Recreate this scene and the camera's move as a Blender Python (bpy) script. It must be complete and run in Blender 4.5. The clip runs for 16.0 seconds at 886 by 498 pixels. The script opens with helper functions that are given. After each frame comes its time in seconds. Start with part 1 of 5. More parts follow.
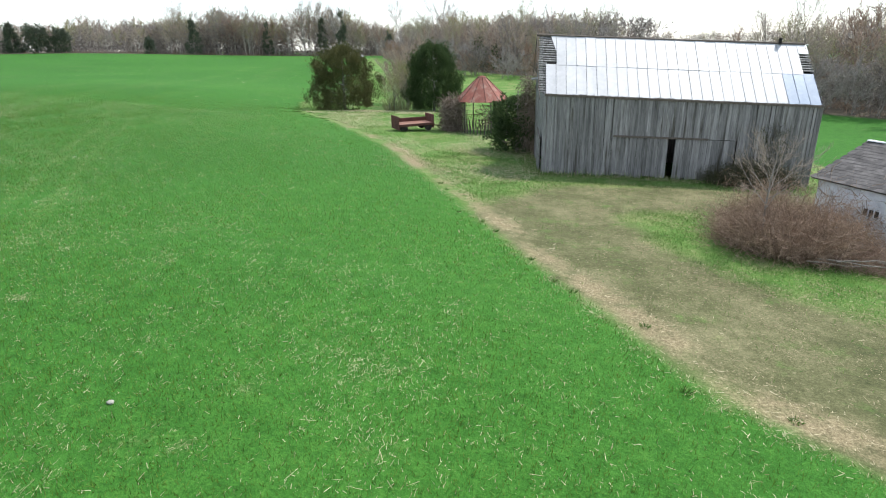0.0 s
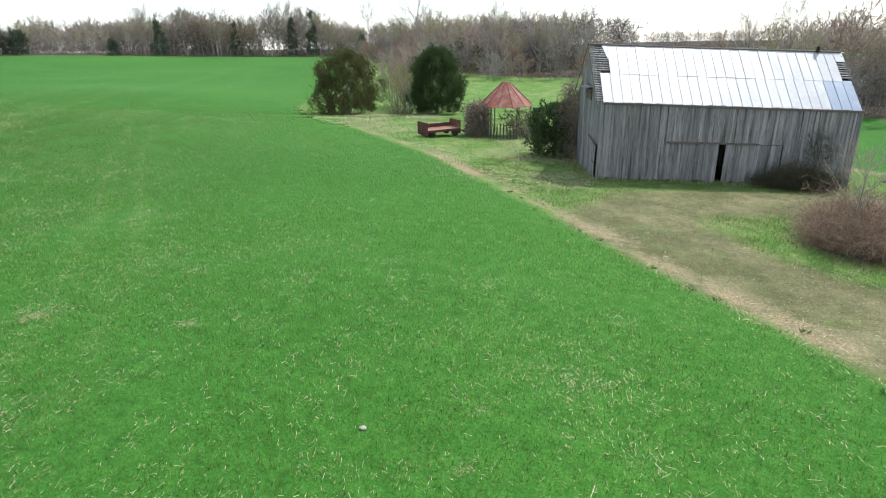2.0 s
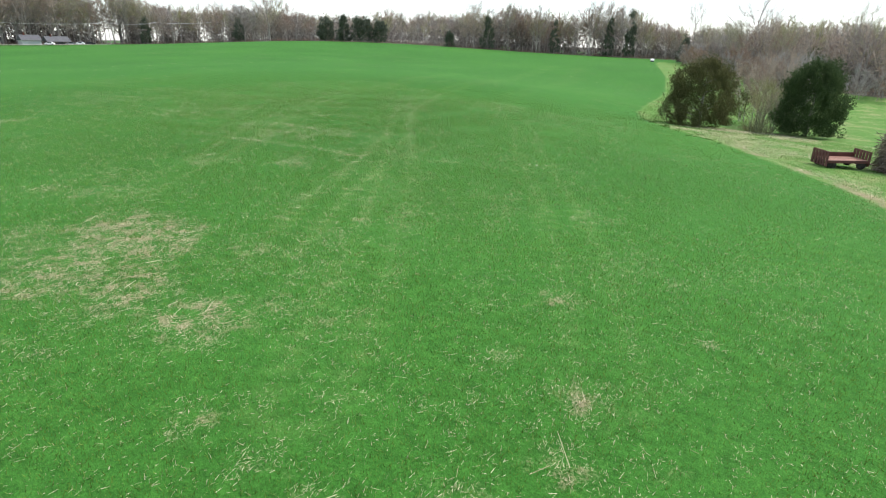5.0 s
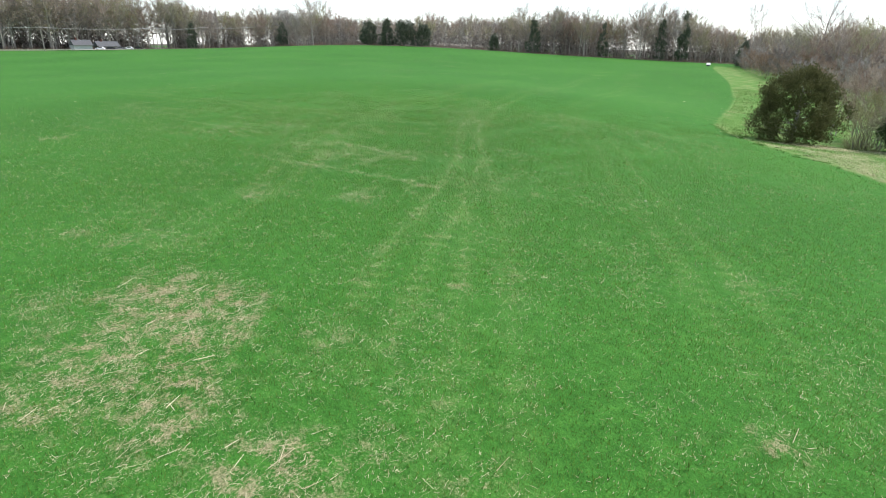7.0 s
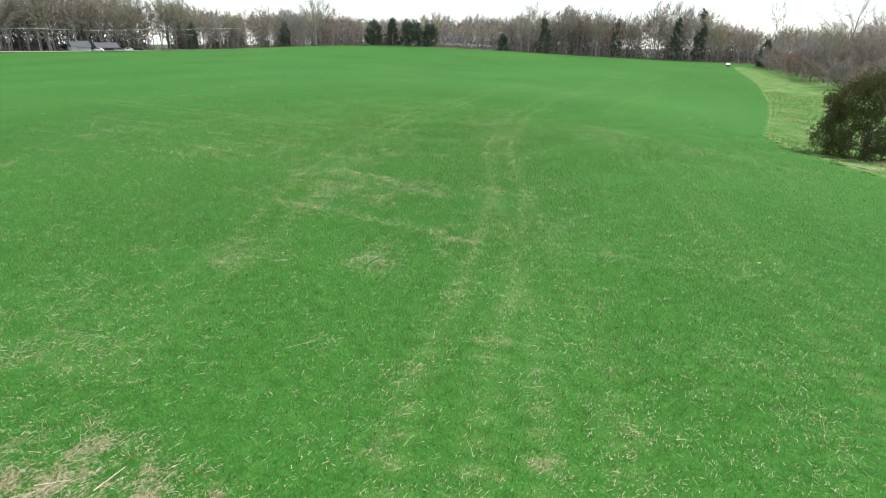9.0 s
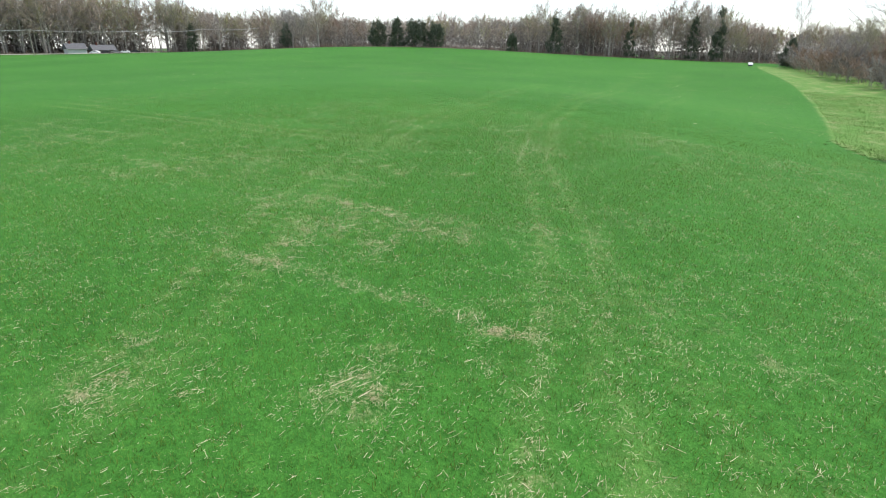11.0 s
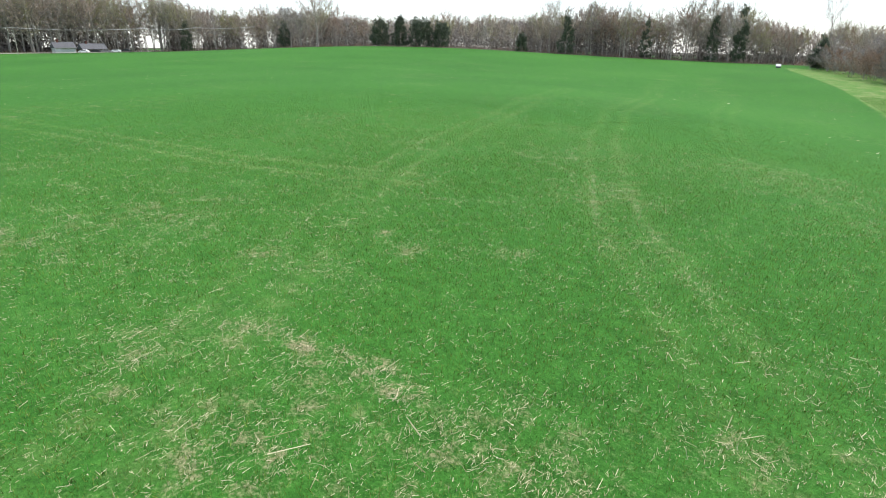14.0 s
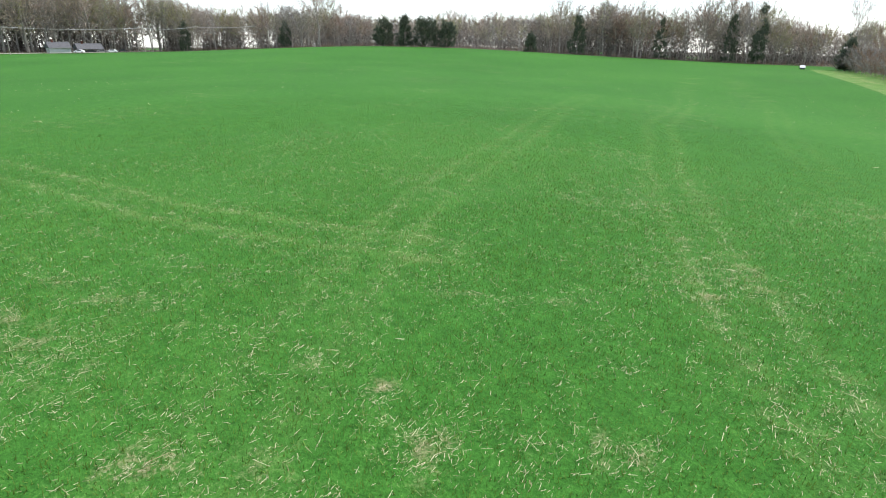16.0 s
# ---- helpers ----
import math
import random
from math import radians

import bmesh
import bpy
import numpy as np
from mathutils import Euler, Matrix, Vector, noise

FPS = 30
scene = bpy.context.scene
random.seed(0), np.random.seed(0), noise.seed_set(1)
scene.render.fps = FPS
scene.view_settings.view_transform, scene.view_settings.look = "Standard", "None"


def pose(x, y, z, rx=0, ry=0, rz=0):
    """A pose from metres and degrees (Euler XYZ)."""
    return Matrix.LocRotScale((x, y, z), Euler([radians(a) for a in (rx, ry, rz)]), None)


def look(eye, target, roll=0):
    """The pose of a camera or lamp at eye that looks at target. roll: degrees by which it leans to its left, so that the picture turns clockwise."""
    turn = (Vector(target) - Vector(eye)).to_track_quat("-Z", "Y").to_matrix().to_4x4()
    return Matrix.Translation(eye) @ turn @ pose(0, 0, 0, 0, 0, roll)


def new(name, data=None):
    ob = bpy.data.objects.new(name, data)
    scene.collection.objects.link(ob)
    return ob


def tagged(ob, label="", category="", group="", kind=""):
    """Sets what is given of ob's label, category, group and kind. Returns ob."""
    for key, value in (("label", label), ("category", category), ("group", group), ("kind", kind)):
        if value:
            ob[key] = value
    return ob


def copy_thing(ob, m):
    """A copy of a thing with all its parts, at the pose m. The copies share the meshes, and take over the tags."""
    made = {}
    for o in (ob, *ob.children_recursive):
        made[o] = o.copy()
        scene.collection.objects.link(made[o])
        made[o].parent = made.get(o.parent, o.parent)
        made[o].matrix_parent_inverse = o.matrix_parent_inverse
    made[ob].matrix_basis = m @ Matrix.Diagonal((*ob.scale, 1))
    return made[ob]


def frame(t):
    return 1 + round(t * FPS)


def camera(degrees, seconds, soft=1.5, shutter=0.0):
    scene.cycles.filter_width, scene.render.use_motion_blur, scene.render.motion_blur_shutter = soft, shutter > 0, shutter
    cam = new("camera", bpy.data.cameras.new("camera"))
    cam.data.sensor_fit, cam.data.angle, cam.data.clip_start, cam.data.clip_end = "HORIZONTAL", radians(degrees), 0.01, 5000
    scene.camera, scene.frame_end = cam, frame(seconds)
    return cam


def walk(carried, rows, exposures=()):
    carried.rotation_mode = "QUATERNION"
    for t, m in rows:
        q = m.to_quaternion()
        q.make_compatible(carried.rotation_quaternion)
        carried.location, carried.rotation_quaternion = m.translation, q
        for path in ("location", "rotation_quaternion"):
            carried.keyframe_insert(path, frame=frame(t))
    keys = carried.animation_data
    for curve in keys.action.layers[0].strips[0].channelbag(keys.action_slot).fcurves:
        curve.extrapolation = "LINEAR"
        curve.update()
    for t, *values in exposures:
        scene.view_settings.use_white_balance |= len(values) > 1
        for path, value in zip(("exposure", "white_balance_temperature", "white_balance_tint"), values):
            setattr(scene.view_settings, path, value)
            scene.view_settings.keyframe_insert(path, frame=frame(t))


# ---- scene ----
EXPOSURES = [(0.0, 0.62), (16.0, 0.62)]
cam = camera(75.03, 16.0, 1.1)
PATH = [
    (0, (8.848, -32.340, 7.425), (0.800, -15.344, 0.617), -1.20),
    (0.5, (7.769, -32.979, 7.631), (-0.349, -16.024, 0.803), -1.20),
    (1, (6.436, -33.654, 7.888), (-1.676, -16.710, 1.026), -1.20),
    (1.5, (5.021, -34.277, 8.100), (-3.001, -17.294, 1.229), -1.00),
    (2, (3.768, -34.791, 8.184), (-3.151, -17.333, 1.305), -1.40),
    (2.5, (2.697, -35.264, 8.189), (-3.934, -17.702, 1.288), -1.40),
    (3, (1.707, -35.690, 8.192), (-6.271, -18.685, 1.324), -0.80),
    (3.5, (0.663, -36.308, 8.274), (-10.317, -21.068, 1.404), 0.20),
    (4, (-0.251, -37.156, 8.458), (-13.278, -23.629, 1.580), 0.90),
    (4.5, (-1.246, -38.227, 8.683), (-15.097, -25.556, 1.783), 1.10),
    (4.7, (-1.768, -38.719, 8.793), (-15.690, -26.138, 1.872), 1.20),
    (5.2, (-2.989, -39.386, 8.980), (-17.031, -26.935, 2.067), 1.17),
    (5.75, (-4.607, -39.288, 9.098), (-18.944, -27.167, 2.205), 1.10),
    (6.3, (-6.440, -38.643, 9.174), (-21.066, -26.858, 2.304), 1.03),
    (6.8, (-8.232, -37.867, 9.249), (-22.971, -26.218, 2.389), 1.00),
    (7, (-8.928, -37.604, 9.325), (-23.682, -25.979, 2.458), 1.00),
    (7.5, (-10.797, -36.777, 9.378), (-25.600, -25.202, 2.531), 1.10),
    (8, (-12.661, -35.843, 9.462), (-27.467, -24.266, 2.624), 1.00),
    (8.5, (-14.683, -34.749, 9.560), (-29.483, -23.189, 2.680), 1.00),
    (9, (-16.658, -33.480, 9.525), (-31.495, -21.973, 2.637), 0.80),
    (9.2, (-17.450, -32.973, 9.489), (-32.293, -21.481, 2.588), 0.60),
    (11.3, (-26.389, -27.234, 8.310), (-41.364, -15.850, 1.518), 0.60),
    (11.5, (-27.177, -26.777, 8.289), (-42.137, -15.377, 1.489), 0.70),
    (12, (-29.084, -25.617, 8.216), (-44.068, -14.244, 1.424), 0.60),
    (12.5, (-30.987, -24.467, 8.139), (-45.995, -13.118, 1.360), 0.60),
    (13, (-32.860, -23.301, 8.001), (-47.848, -11.935, 1.207), 0.90),
    (13.5, (-34.592, -22.085, 7.954), (-49.606, -10.752, 1.162), 0.70),
    (14, (-36.346, -20.944, 7.904), (-51.359, -9.602, 1.123), 0.70),
    (14.5, (-38.082, -19.664, 7.973), (-53.187, -8.440, 1.201), 0.50),
    (15, (-39.939, -18.503, 8.043), (-55.027, -7.285, 1.224), 0.40),
    (15.5, (-41.879, -17.358, 8.122), (-56.945, -6.141, 1.254), 0.50),
    (16, (-43.856, -16.225, 8.090), (-58.941, -4.992, 1.288), 0.70),
]
walk(cam, [(t, look(eye, target, roll)) for t, eye, target, roll in PATH], exposures=EXPOSURES)
# ---- world and sun ----
SUN_TO = Vector((0.26, 0.51, 0.82)).normalized()
world = bpy.data.worlds.new("sky")
scene.world = world
world.use_nodes = True
wn = world.node_tree.nodes
sky = wn.new("ShaderNodeTexSky")
sky.sky_type = "NISHITA"
sky.sun_disc = False
sky.sun_elevation = math.asin(SUN_TO.z)
sky.sun_rotation = math.atan2(SUN_TO.x, SUN_TO.y)
sky.dust_density = 0.15
sky.air_density = 1.0
sky.ozone_density = 1.0
wn["Background"].inputs["Strength"].default_value = 0.15
haze = wn.new("ShaderNodeMix")
haze.data_type = "RGBA"
haze.inputs[0].default_value = 0.62
haze.inputs[7].default_value = (5.1, 5.65, 6.35, 1)
world.node_tree.links.new(sky.outputs[0], haze.inputs[6])
world.node_tree.links.new(haze.outputs[2], wn["Background"].inputs["Color"])
sun = new("sun", bpy.data.lights.new("sun", "SUN"))
sun.data.energy = 3.2
sun.data.angle = radians(0.6)
sun.data.color = (1.0, 0.96, 0.89)
sun.matrix_world = look(SUN_TO * 300, (0, 0, 0))


# ---- materials ----
def nodes_of(name):
    m = bpy.data.materials.new(name)
    m.use_nodes = True
    return m, m.node_tree.nodes, m.node_tree.links, m.node_tree.nodes["Principled BSDF"]


def ramp(n, stops):
    r = n.new("ShaderNodeValToRGB")
    el = r.color_ramp.elements
    while len(el) < len(stops):
        el.new(0.5)
    for e, (p, c) in zip(el, stops):
        e.position, e.color = p, (*c, 1)
    return r


def noise_tex(n, l, vec, scale, detail=4.0, rough=0.6):
    t = n.new("ShaderNodeTexNoise")
    t.inputs["Scale"].default_value = scale
    t.inputs["Detail"].default_value = detail
    t.inputs["Roughness"].default_value = rough
    l.new(vec, t.inputs["Vector"])
    return t


def mix(n, l, fac, a, b, mode="MIX"):
    m = n.new("ShaderNodeMix")
    m.data_type, m.blend_type = "RGBA", mode
    for socket, value in ((m.inputs[0], fac), (m.inputs[6], a), (m.inputs[7], b)):
        if isinstance(value, (int, float)):
            socket.default_value = value
        elif isinstance(value, tuple):
            socket.default_value = (*value, 1)
        else:
            l.new(value, socket)
    return m.outputs[2]


def calc(n, l, op, a, b=0.0, c=0.0, clamp=False):
    m = n.new("ShaderNodeMath")
    m.operation, m.use_clamp = op, clamp
    for socket, value in zip(m.inputs, (a, b, c)):
        if isinstance(value, (int, float)):
            socket.default_value = value
        else:
            l.new(value, socket)
    return m.outputs[0]


def smooth(n, l, value, lo, hi):
    m = n.new("ShaderNodeMapRange")
    m.interpolation_type = "SMOOTHSTEP"
    l.new(value, m.inputs[0])
    m.inputs[1].default_value, m.inputs[2].default_value = lo, hi
    return m.outputs[0]


def surface(name, dark, light, scale=3.0, rough=0.85, metal=0.0, bump=0.3, stretch=(1, 1, 1), fine=8.0, vary=0.25, stain=None):
    """A surface with a coarse and a fine variation, its own tone for each object, and a bump."""
    m, n, l, b = nodes_of(name)
    co = n.new("ShaderNodeNewGeometry")
    mp = n.new("ShaderNodeMapping")
    mp.inputs["Scale"].default_value = stretch
    l.new(co.outputs["Position"], mp.inputs[0])
    big = noise_tex(n, l, mp.outputs[0], scale)
    small = noise_tex(n, l, mp.outputs[0], scale * fine)
    f = calc(n, l, "ADD", calc(n, l, "MULTIPLY", big.outputs[0], 0.6), calc(n, l, "MULTIPLY", small.outputs[0], 0.4))
    c = ramp(n, [(0.3, dark), (0.7, light)])
    l.new(f, c.inputs[0])
    out = c.outputs[0]
    if stain:
        st = noise_tex(n, l, mp.outputs[0], scale * 0.6, 6.0, 0.7)
        out = mix(n, l, smooth(n, l, st.outputs[0], 0.50, 0.68), out, stain)
    info = n.new("ShaderNodeObjectInfo")
    tone = calc(n, l, "MULTIPLY_ADD", info.outputs["Random"], vary, 1.0 - vary / 2)
    grey = n.new("ShaderNodeCombineColor")
    for k in range(3):
        l.new(tone, grey.inputs[k])
    out = mix(n, l, 1.0, out, grey.outputs[0], "MULTIPLY")
    l.new(out, b.inputs["Base Color"])
    b.inputs["Roughness"].default_value, b.inputs["Metallic"].default_value = rough, metal
    if bump:
        bp = n.new("ShaderNodeBump")
        bp.inputs["Strength"].default_value, bp.inputs["Distance"].default_value = bump, 0.02
        l.new(f, bp.inputs["Height"])
        l.new(bp.outputs[0], b.inputs["Normal"])
    return m


def leafy(name, dark, light, rough=0.7, through_light=0.25, clumps=0.0, tints=()):
    """Blades, twigs and leaves: a tone of its own for each island, some light passes."""
    m, n, l, b = nodes_of(name)
    geo = n.new("ShaderNodeNewGeometry")
    c = ramp(n, [(0.0, dark), (1.0, light)])
    if clumps:
        tuft = noise_tex(n, l, geo.outputs["Position"], clumps, 3, 0.7).outputs[0]
        l.new(calc(n, l, "ADD", calc(n, l, "MULTIPLY", geo.outputs["Random Per Island"], 0.55), calc(n, l, "MULTIPLY_ADD", tuft, 1.5, -0.5)), c.inputs[0])
    else:
        l.new(geo.outputs["Random Per Island"], c.inputs[0])
    tone = c.outputs[0]
    if tints:
        info = n.new("ShaderNodeObjectInfo")
        each = ramp(n, [(k / (len(tints) - 1), t) for k, t in enumerate(tints)])
        l.new(info.outputs["Random"], each.inputs[0])
        tone = mix(n, l, 1.0, tone, each.outputs[0], "MULTIPLY")
    l.new(tone, b.inputs["Base Color"])
    b.inputs["Roughness"].default_value = rough
    b.inputs["Specular IOR Level"].default_value = 0.2
    if through_light:
        tr = n.new("ShaderNodeBsdfTranslucent")
        l.new(tone, tr.inputs[0])
        mx = n.new("ShaderNodeMixShader")
        mx.inputs[0].default_value = through_light
        l.new(b.outputs[0], mx.inputs[1])
        l.new(tr.outputs[0], mx.inputs[2])
        l.new(mx.outputs[0], n["Material Output"].inputs[0])
    return m


M_PLANK = surface("weathered_plank", (0.095, 0.093, 0.093), (0.335, 0.322, 0.312), 0.9, 0.9, 0, 0.6, (9, 9, 0.5), 4, 0.55, (0.07, 0.064, 0.052))
M_TIMBER = surface("old_timber", (0.05, 0.04, 0.035), (0.17, 0.14, 0.115), 2.0, 0.9, 0, 0.5, (3, 3, 3), 6, 0.4)
# near-black: the barn's inside shade as a colour; also tyres, vent and window
M_DARK = surface("inside_shade_and_black", (0.015, 0.013, 0.012), (0.04, 0.036, 0.03), 2, 0.95, 0, 0.1)
M_TIN = surface("galvanised_sheet", (0.36, 0.37, 0.385), (0.52, 0.525, 0.54), 0.6, 0.5, 0.3, 0.08, (1, 1, 1), 7, 0.10)
M_TIN_BLUE = surface("bluish_sheet", (0.22, 0.27, 0.35), (0.33, 0.38, 0.46), 0.6, 0.5, 0.35, 0.08, (1, 1, 1), 7, 0.10)
M_RUST = surface("rusty_sheet", (0.15, 0.042, 0.03), (0.31, 0.108, 0.075), 1.6, 0.75, 0.1, 0.2, (1.6, 1.6, 0.7), 5, 0.35, (0.29, 0.17, 0.13))
M_WAGON = surface("faded_red_boards", (0.14, 0.06, 0.042), (0.33, 0.17, 0.12), 1.5, 0.8, 0, 0.3, (1, 1, 1), 6, 0.3)
M_RUST_DARK = surface("dark_rust", (0.055, 0.02, 0.016), (0.15, 0.055, 0.042), 2.0, 0.8, 0.1, 0.3, (1, 1, 1), 6, 0.4)
M_WHITEWASH = surface("worn_white_block", (0.55, 0.56, 0.60), (0.78, 0.79, 0.82), 0.8, 0.9, 0, 0.3, (1, 1, 1), 8, 0.1, (0.42, 0.42, 0.45))
M_SHINGLE = surface("grey_shingle", (0.042, 0.039, 0.039), (0.14, 0.13, 0.126), 2.0, 0.95, 0, 0.4, (1, 1, 1), 6, 0.6)
M_BARK = surface("grey_bark", (0.13, 0.115, 0.10), (0.40, 0.365, 0.325), 1.5, 0.95, 0, 0.6, (3, 3, 0.6), 5, 0.4)
TINTS = ((0.95, 0.95, 0.97), (1.08, 0.98, 0.92), (0.75, 0.75, 0.78), (1.02, 1.05, 0.78), (1.08, 0.94, 0.92))
M_TWIG = leafy("bare_twigs", (0.18, 0.163, 0.148), (0.42, 0.385, 0.35), 0.9, 0.3, 0.0, TINTS)
M_MAST = leafy("grey_wood_twigs", (0.20, 0.185, 0.172), (0.42, 0.39, 0.365), 0.9, 0.3)
# darker copy of M_MAST: the shade deep in the wood is in the colour
M_DEEP = leafy("shade_toned_twigs", (0.12, 0.108, 0.096), (0.30, 0.27, 0.24), 0.9, 0.15)
M_OLIVE = leafy("budding_twigs", (0.20, 0.195, 0.10), (0.40, 0.38, 0.21), 0.9, 0.3)
# paler, greyer than M_CEDAR: the haze of distance put into the foliage colour
M_FIR = leafy("haze_paled_evergreen", (0.065, 0.085, 0.062), (0.175, 0.195, 0.14), 0.8, 0.25)
M_CREEPER = leafy("dark_creeper", (0.035, 0.036, 0.022), (0.13, 0.125, 0.075), 0.9, 0.1)
M_TAN = leafy("tan_twigs", (0.26, 0.21, 0.165), (0.50, 0.42, 0.345), 0.9, 0.3)
M_BUD = leafy("spring_buds", (0.22, 0.24, 0.09), (0.40, 0.41, 0.19), 0.7, 0.3)
M_BUD_RED = leafy("reddish_buds", (0.28, 0.19, 0.14), (0.42, 0.29, 0.22), 0.7, 0.3)
M_CEDAR = leafy("cedar_foliage", (0.03, 0.058, 0.022), (0.12, 0.17, 0.068), 0.8, 0.25)
M_CEDAR_OLIVE = leafy("olive_cedar_foliage", (0.042, 0.055, 0.022), (0.205, 0.195, 0.082), 0.8, 0.3)
M_BRUSH = leafy("brown_brush", (0.12, 0.082, 0.06), (0.44, 0.32, 0.235), 0.9, 0.25)
M_BRUSH_RED = leafy("reddish_brush", (0.19, 0.135, 0.105), (0.40, 0.30, 0.235), 0.9, 0.25)
M_VINE = leafy("dry_vines", (0.11, 0.085, 0.065), (0.31, 0.25, 0.20), 0.9, 0.1)
M_WHEAT = leafy("young_wheat", (0.024, 0.068, 0.010), (0.200, 0.318, 0.058), 0.5, 0.35, 5.0)
M_WEED = leafy("verge_grass", (0.055, 0.145, 0.026), (0.20, 0.30, 0.085), 0.7, 0.3)
M_LITTER = leafy("dry_litter", (0.16, 0.13, 0.075), (0.40, 0.34, 0.215), 0.9, 0.1)
M_STRAW = leafy("dry_straw", (0.27, 0.215, 0.125), (0.70, 0.62, 0.43), 0.8, 0.1)


# ---- small geometry tools ----
def part(name, data, material, parent=None, label=""):
    """One mesh object from a bmesh, or from (vertices, faces)."""
    me = bpy.data.meshes.new(name)
    if isinstance(data, bmesh.types.BMesh):
        data.to_mesh(me)
        data.free()
    else:
        fill(me, *data)
    me.materials.append(material)
    ob = new(name, me)
    if parent:
        ob.parent = parent
    return tagged(ob, label) if label else ob


def fill(me, verts, faces):
    """Fast mesh from an (n, 3) array and an (m, 3) or (m, 4) array, or a list of them."""
    verts = np.asarray(verts, np.float32)
    groups = faces if isinstance(faces, list) else [faces]
    groups = [np.asarray(g, np.int32) for g in groups if len(g)]
    me.vertices.add(len(verts))
    me.vertices.foreach_set("co", verts.ravel())
    me.loops.add(sum(g.size for g in groups))
    me.loops.foreach_set("vertex_index", np.concatenate([g.ravel() for g in groups]))
    sizes = np.concatenate([np.full(len(g), g.shape[1], np.int32) for g in groups])
    me.polygons.add(len(sizes))
    me.polygons.foreach_set("loop_start", np.concatenate([[0], np.cumsum(sizes)[:-1]]).astype(np.int32))
    me.polygons.foreach_set("loop_total", sizes)
    me.update(calc_edges=True)


def thing(name, m, label, category, group="", kind=""):
    ob = new(name)
    ob.empty_display_size = 0.2
    ob.matrix_world = m
    return tagged(ob, label, category, group, kind)


def box(bm, lo, hi, m=None):
    """An axis-aligned box between two corners."""
    vs = [bm.verts.new((x, y, z)) for x in (lo[0], hi[0]) for y in (lo[1], hi[1]) for z in (lo[2], hi[2])]
    for f in ((0, 1, 3, 2), (4, 6, 7, 5), (0, 4, 5, 1), (2, 3, 7, 6), (0, 2, 6, 4), (1, 5, 7, 3)):
        bm.faces.new([vs[i] for i in f])
    if m:
        bmesh.ops.transform(bm, matrix=m, verts=vs)
    return vs


def boxed(lo, hi, m=None):
    bm = bmesh.new()
    box(bm, lo, hi, m)
    return bm


def prism(points, thick):
    """A plate: a polygon in space, thickened along its normal."""
    bm = bmesh.new()
    vs = [bm.verts.new(p) for p in points]
    f = bm.faces.new(vs)
    bm.normal_update()
    nrm = f.normal.copy()
    ext = bmesh.ops.extrude_face_region(bm, geom=[f])
    bmesh.ops.translate(bm, vec=nrm * thick, verts=[g for g in ext["geom"] if isinstance(g, bmesh.types.BMVert)])
    bmesh.ops.recalc_face_normals(bm, faces=bm.faces)
    return bm


def tubes(paths, sides=5):
    """Tapered tubes: each path is a list of (point, radius)."""
    V, F, k = [], [], 0
    for path in paths:
        pts = [Vector(p) for p, _ in path]
        ref = Vector((0.3, 0.9, 0.2)) if abs((pts[-1] - pts[0]).normalized().y) < 0.8 else Vector((1, 0, 0))
        for i, (p, r) in enumerate(path):
            d = (pts[min(i + 1, len(pts) - 1)] - pts[max(i - 1, 0)]).normalized()
            a = d.cross(ref).normalized()
            b = d.cross(a)
            for j in range(sides):
                w = 2 * math.pi * j / sides
                V.append(pts[i] + (a * math.cos(w) + b * math.sin(w)) * r)
        for i in range(len(path) - 1):
            for j in range(sides):
                q, s = k + i * sides, (j + 1) % sides
                F.append((q + j, q + s, q + sides + s, q + sides + j))
        k += len(path) * sides
    return np.array([tuple(v) for v in V]), np.array(F)


def slivers(p, d, length, width, rng):
    """Thin leaf-like triangles: base p, direction d."""
    side = np.cross(d, rng.normal(size=d.shape))
    side /= np.linalg.norm(side, axis=1)[:, None] + 1e-9
    n = len(p)
    V = np.empty((n, 3, 3))
    V[:, 0] = p - side * width[:, None] / 2
    V[:, 1] = p + side * width[:, None] / 2
    V[:, 2] = p + d * length[:, None]
    return V.reshape(-1, 3), np.arange(3 * n).reshape(-1, 3)


def joined(items):
    """Joins (vertices, faces) pairs that have faces of one size."""
    V, F, k = [], [], 0
    for v, f in items:
        V.append(v)
        F.append(np.asarray(f) + k)
        k += len(v)
    return np.concatenate(V), np.concatenate(F)


# ---- ground ----
EDGE = [(60, -70), (24, -32), (14.5, -23.5), (11.9, -21.9), (9.5, -20.7), (7.5, -18.5), (4.9, -15.9), (2.7, -13.5), (-0.3, -10.1), (-4.7, -5.2), (-12.5, 3.3),
        (-23.3, 12.6), (-32.5, 19.6), (-37.2, 24.8), (-41.5, 30.5), (-48.3, 39.4), (-57, 60), (-66, 80), (-82, 109), (-114, 160), (-126, 184)]
LANE = [(40, -30), (24, -22), (14.5, -18), (9, -15.8), (5, -11.8), (2.6, -7.6), (4, -4.2), (9, -1.6), (18, 1.5), (30, 4)]
VERGE = [(40, -38), (24, -29), (14.5, -21), (9.5, -17.6), (5, -13.2), (1.5, -9.6)]
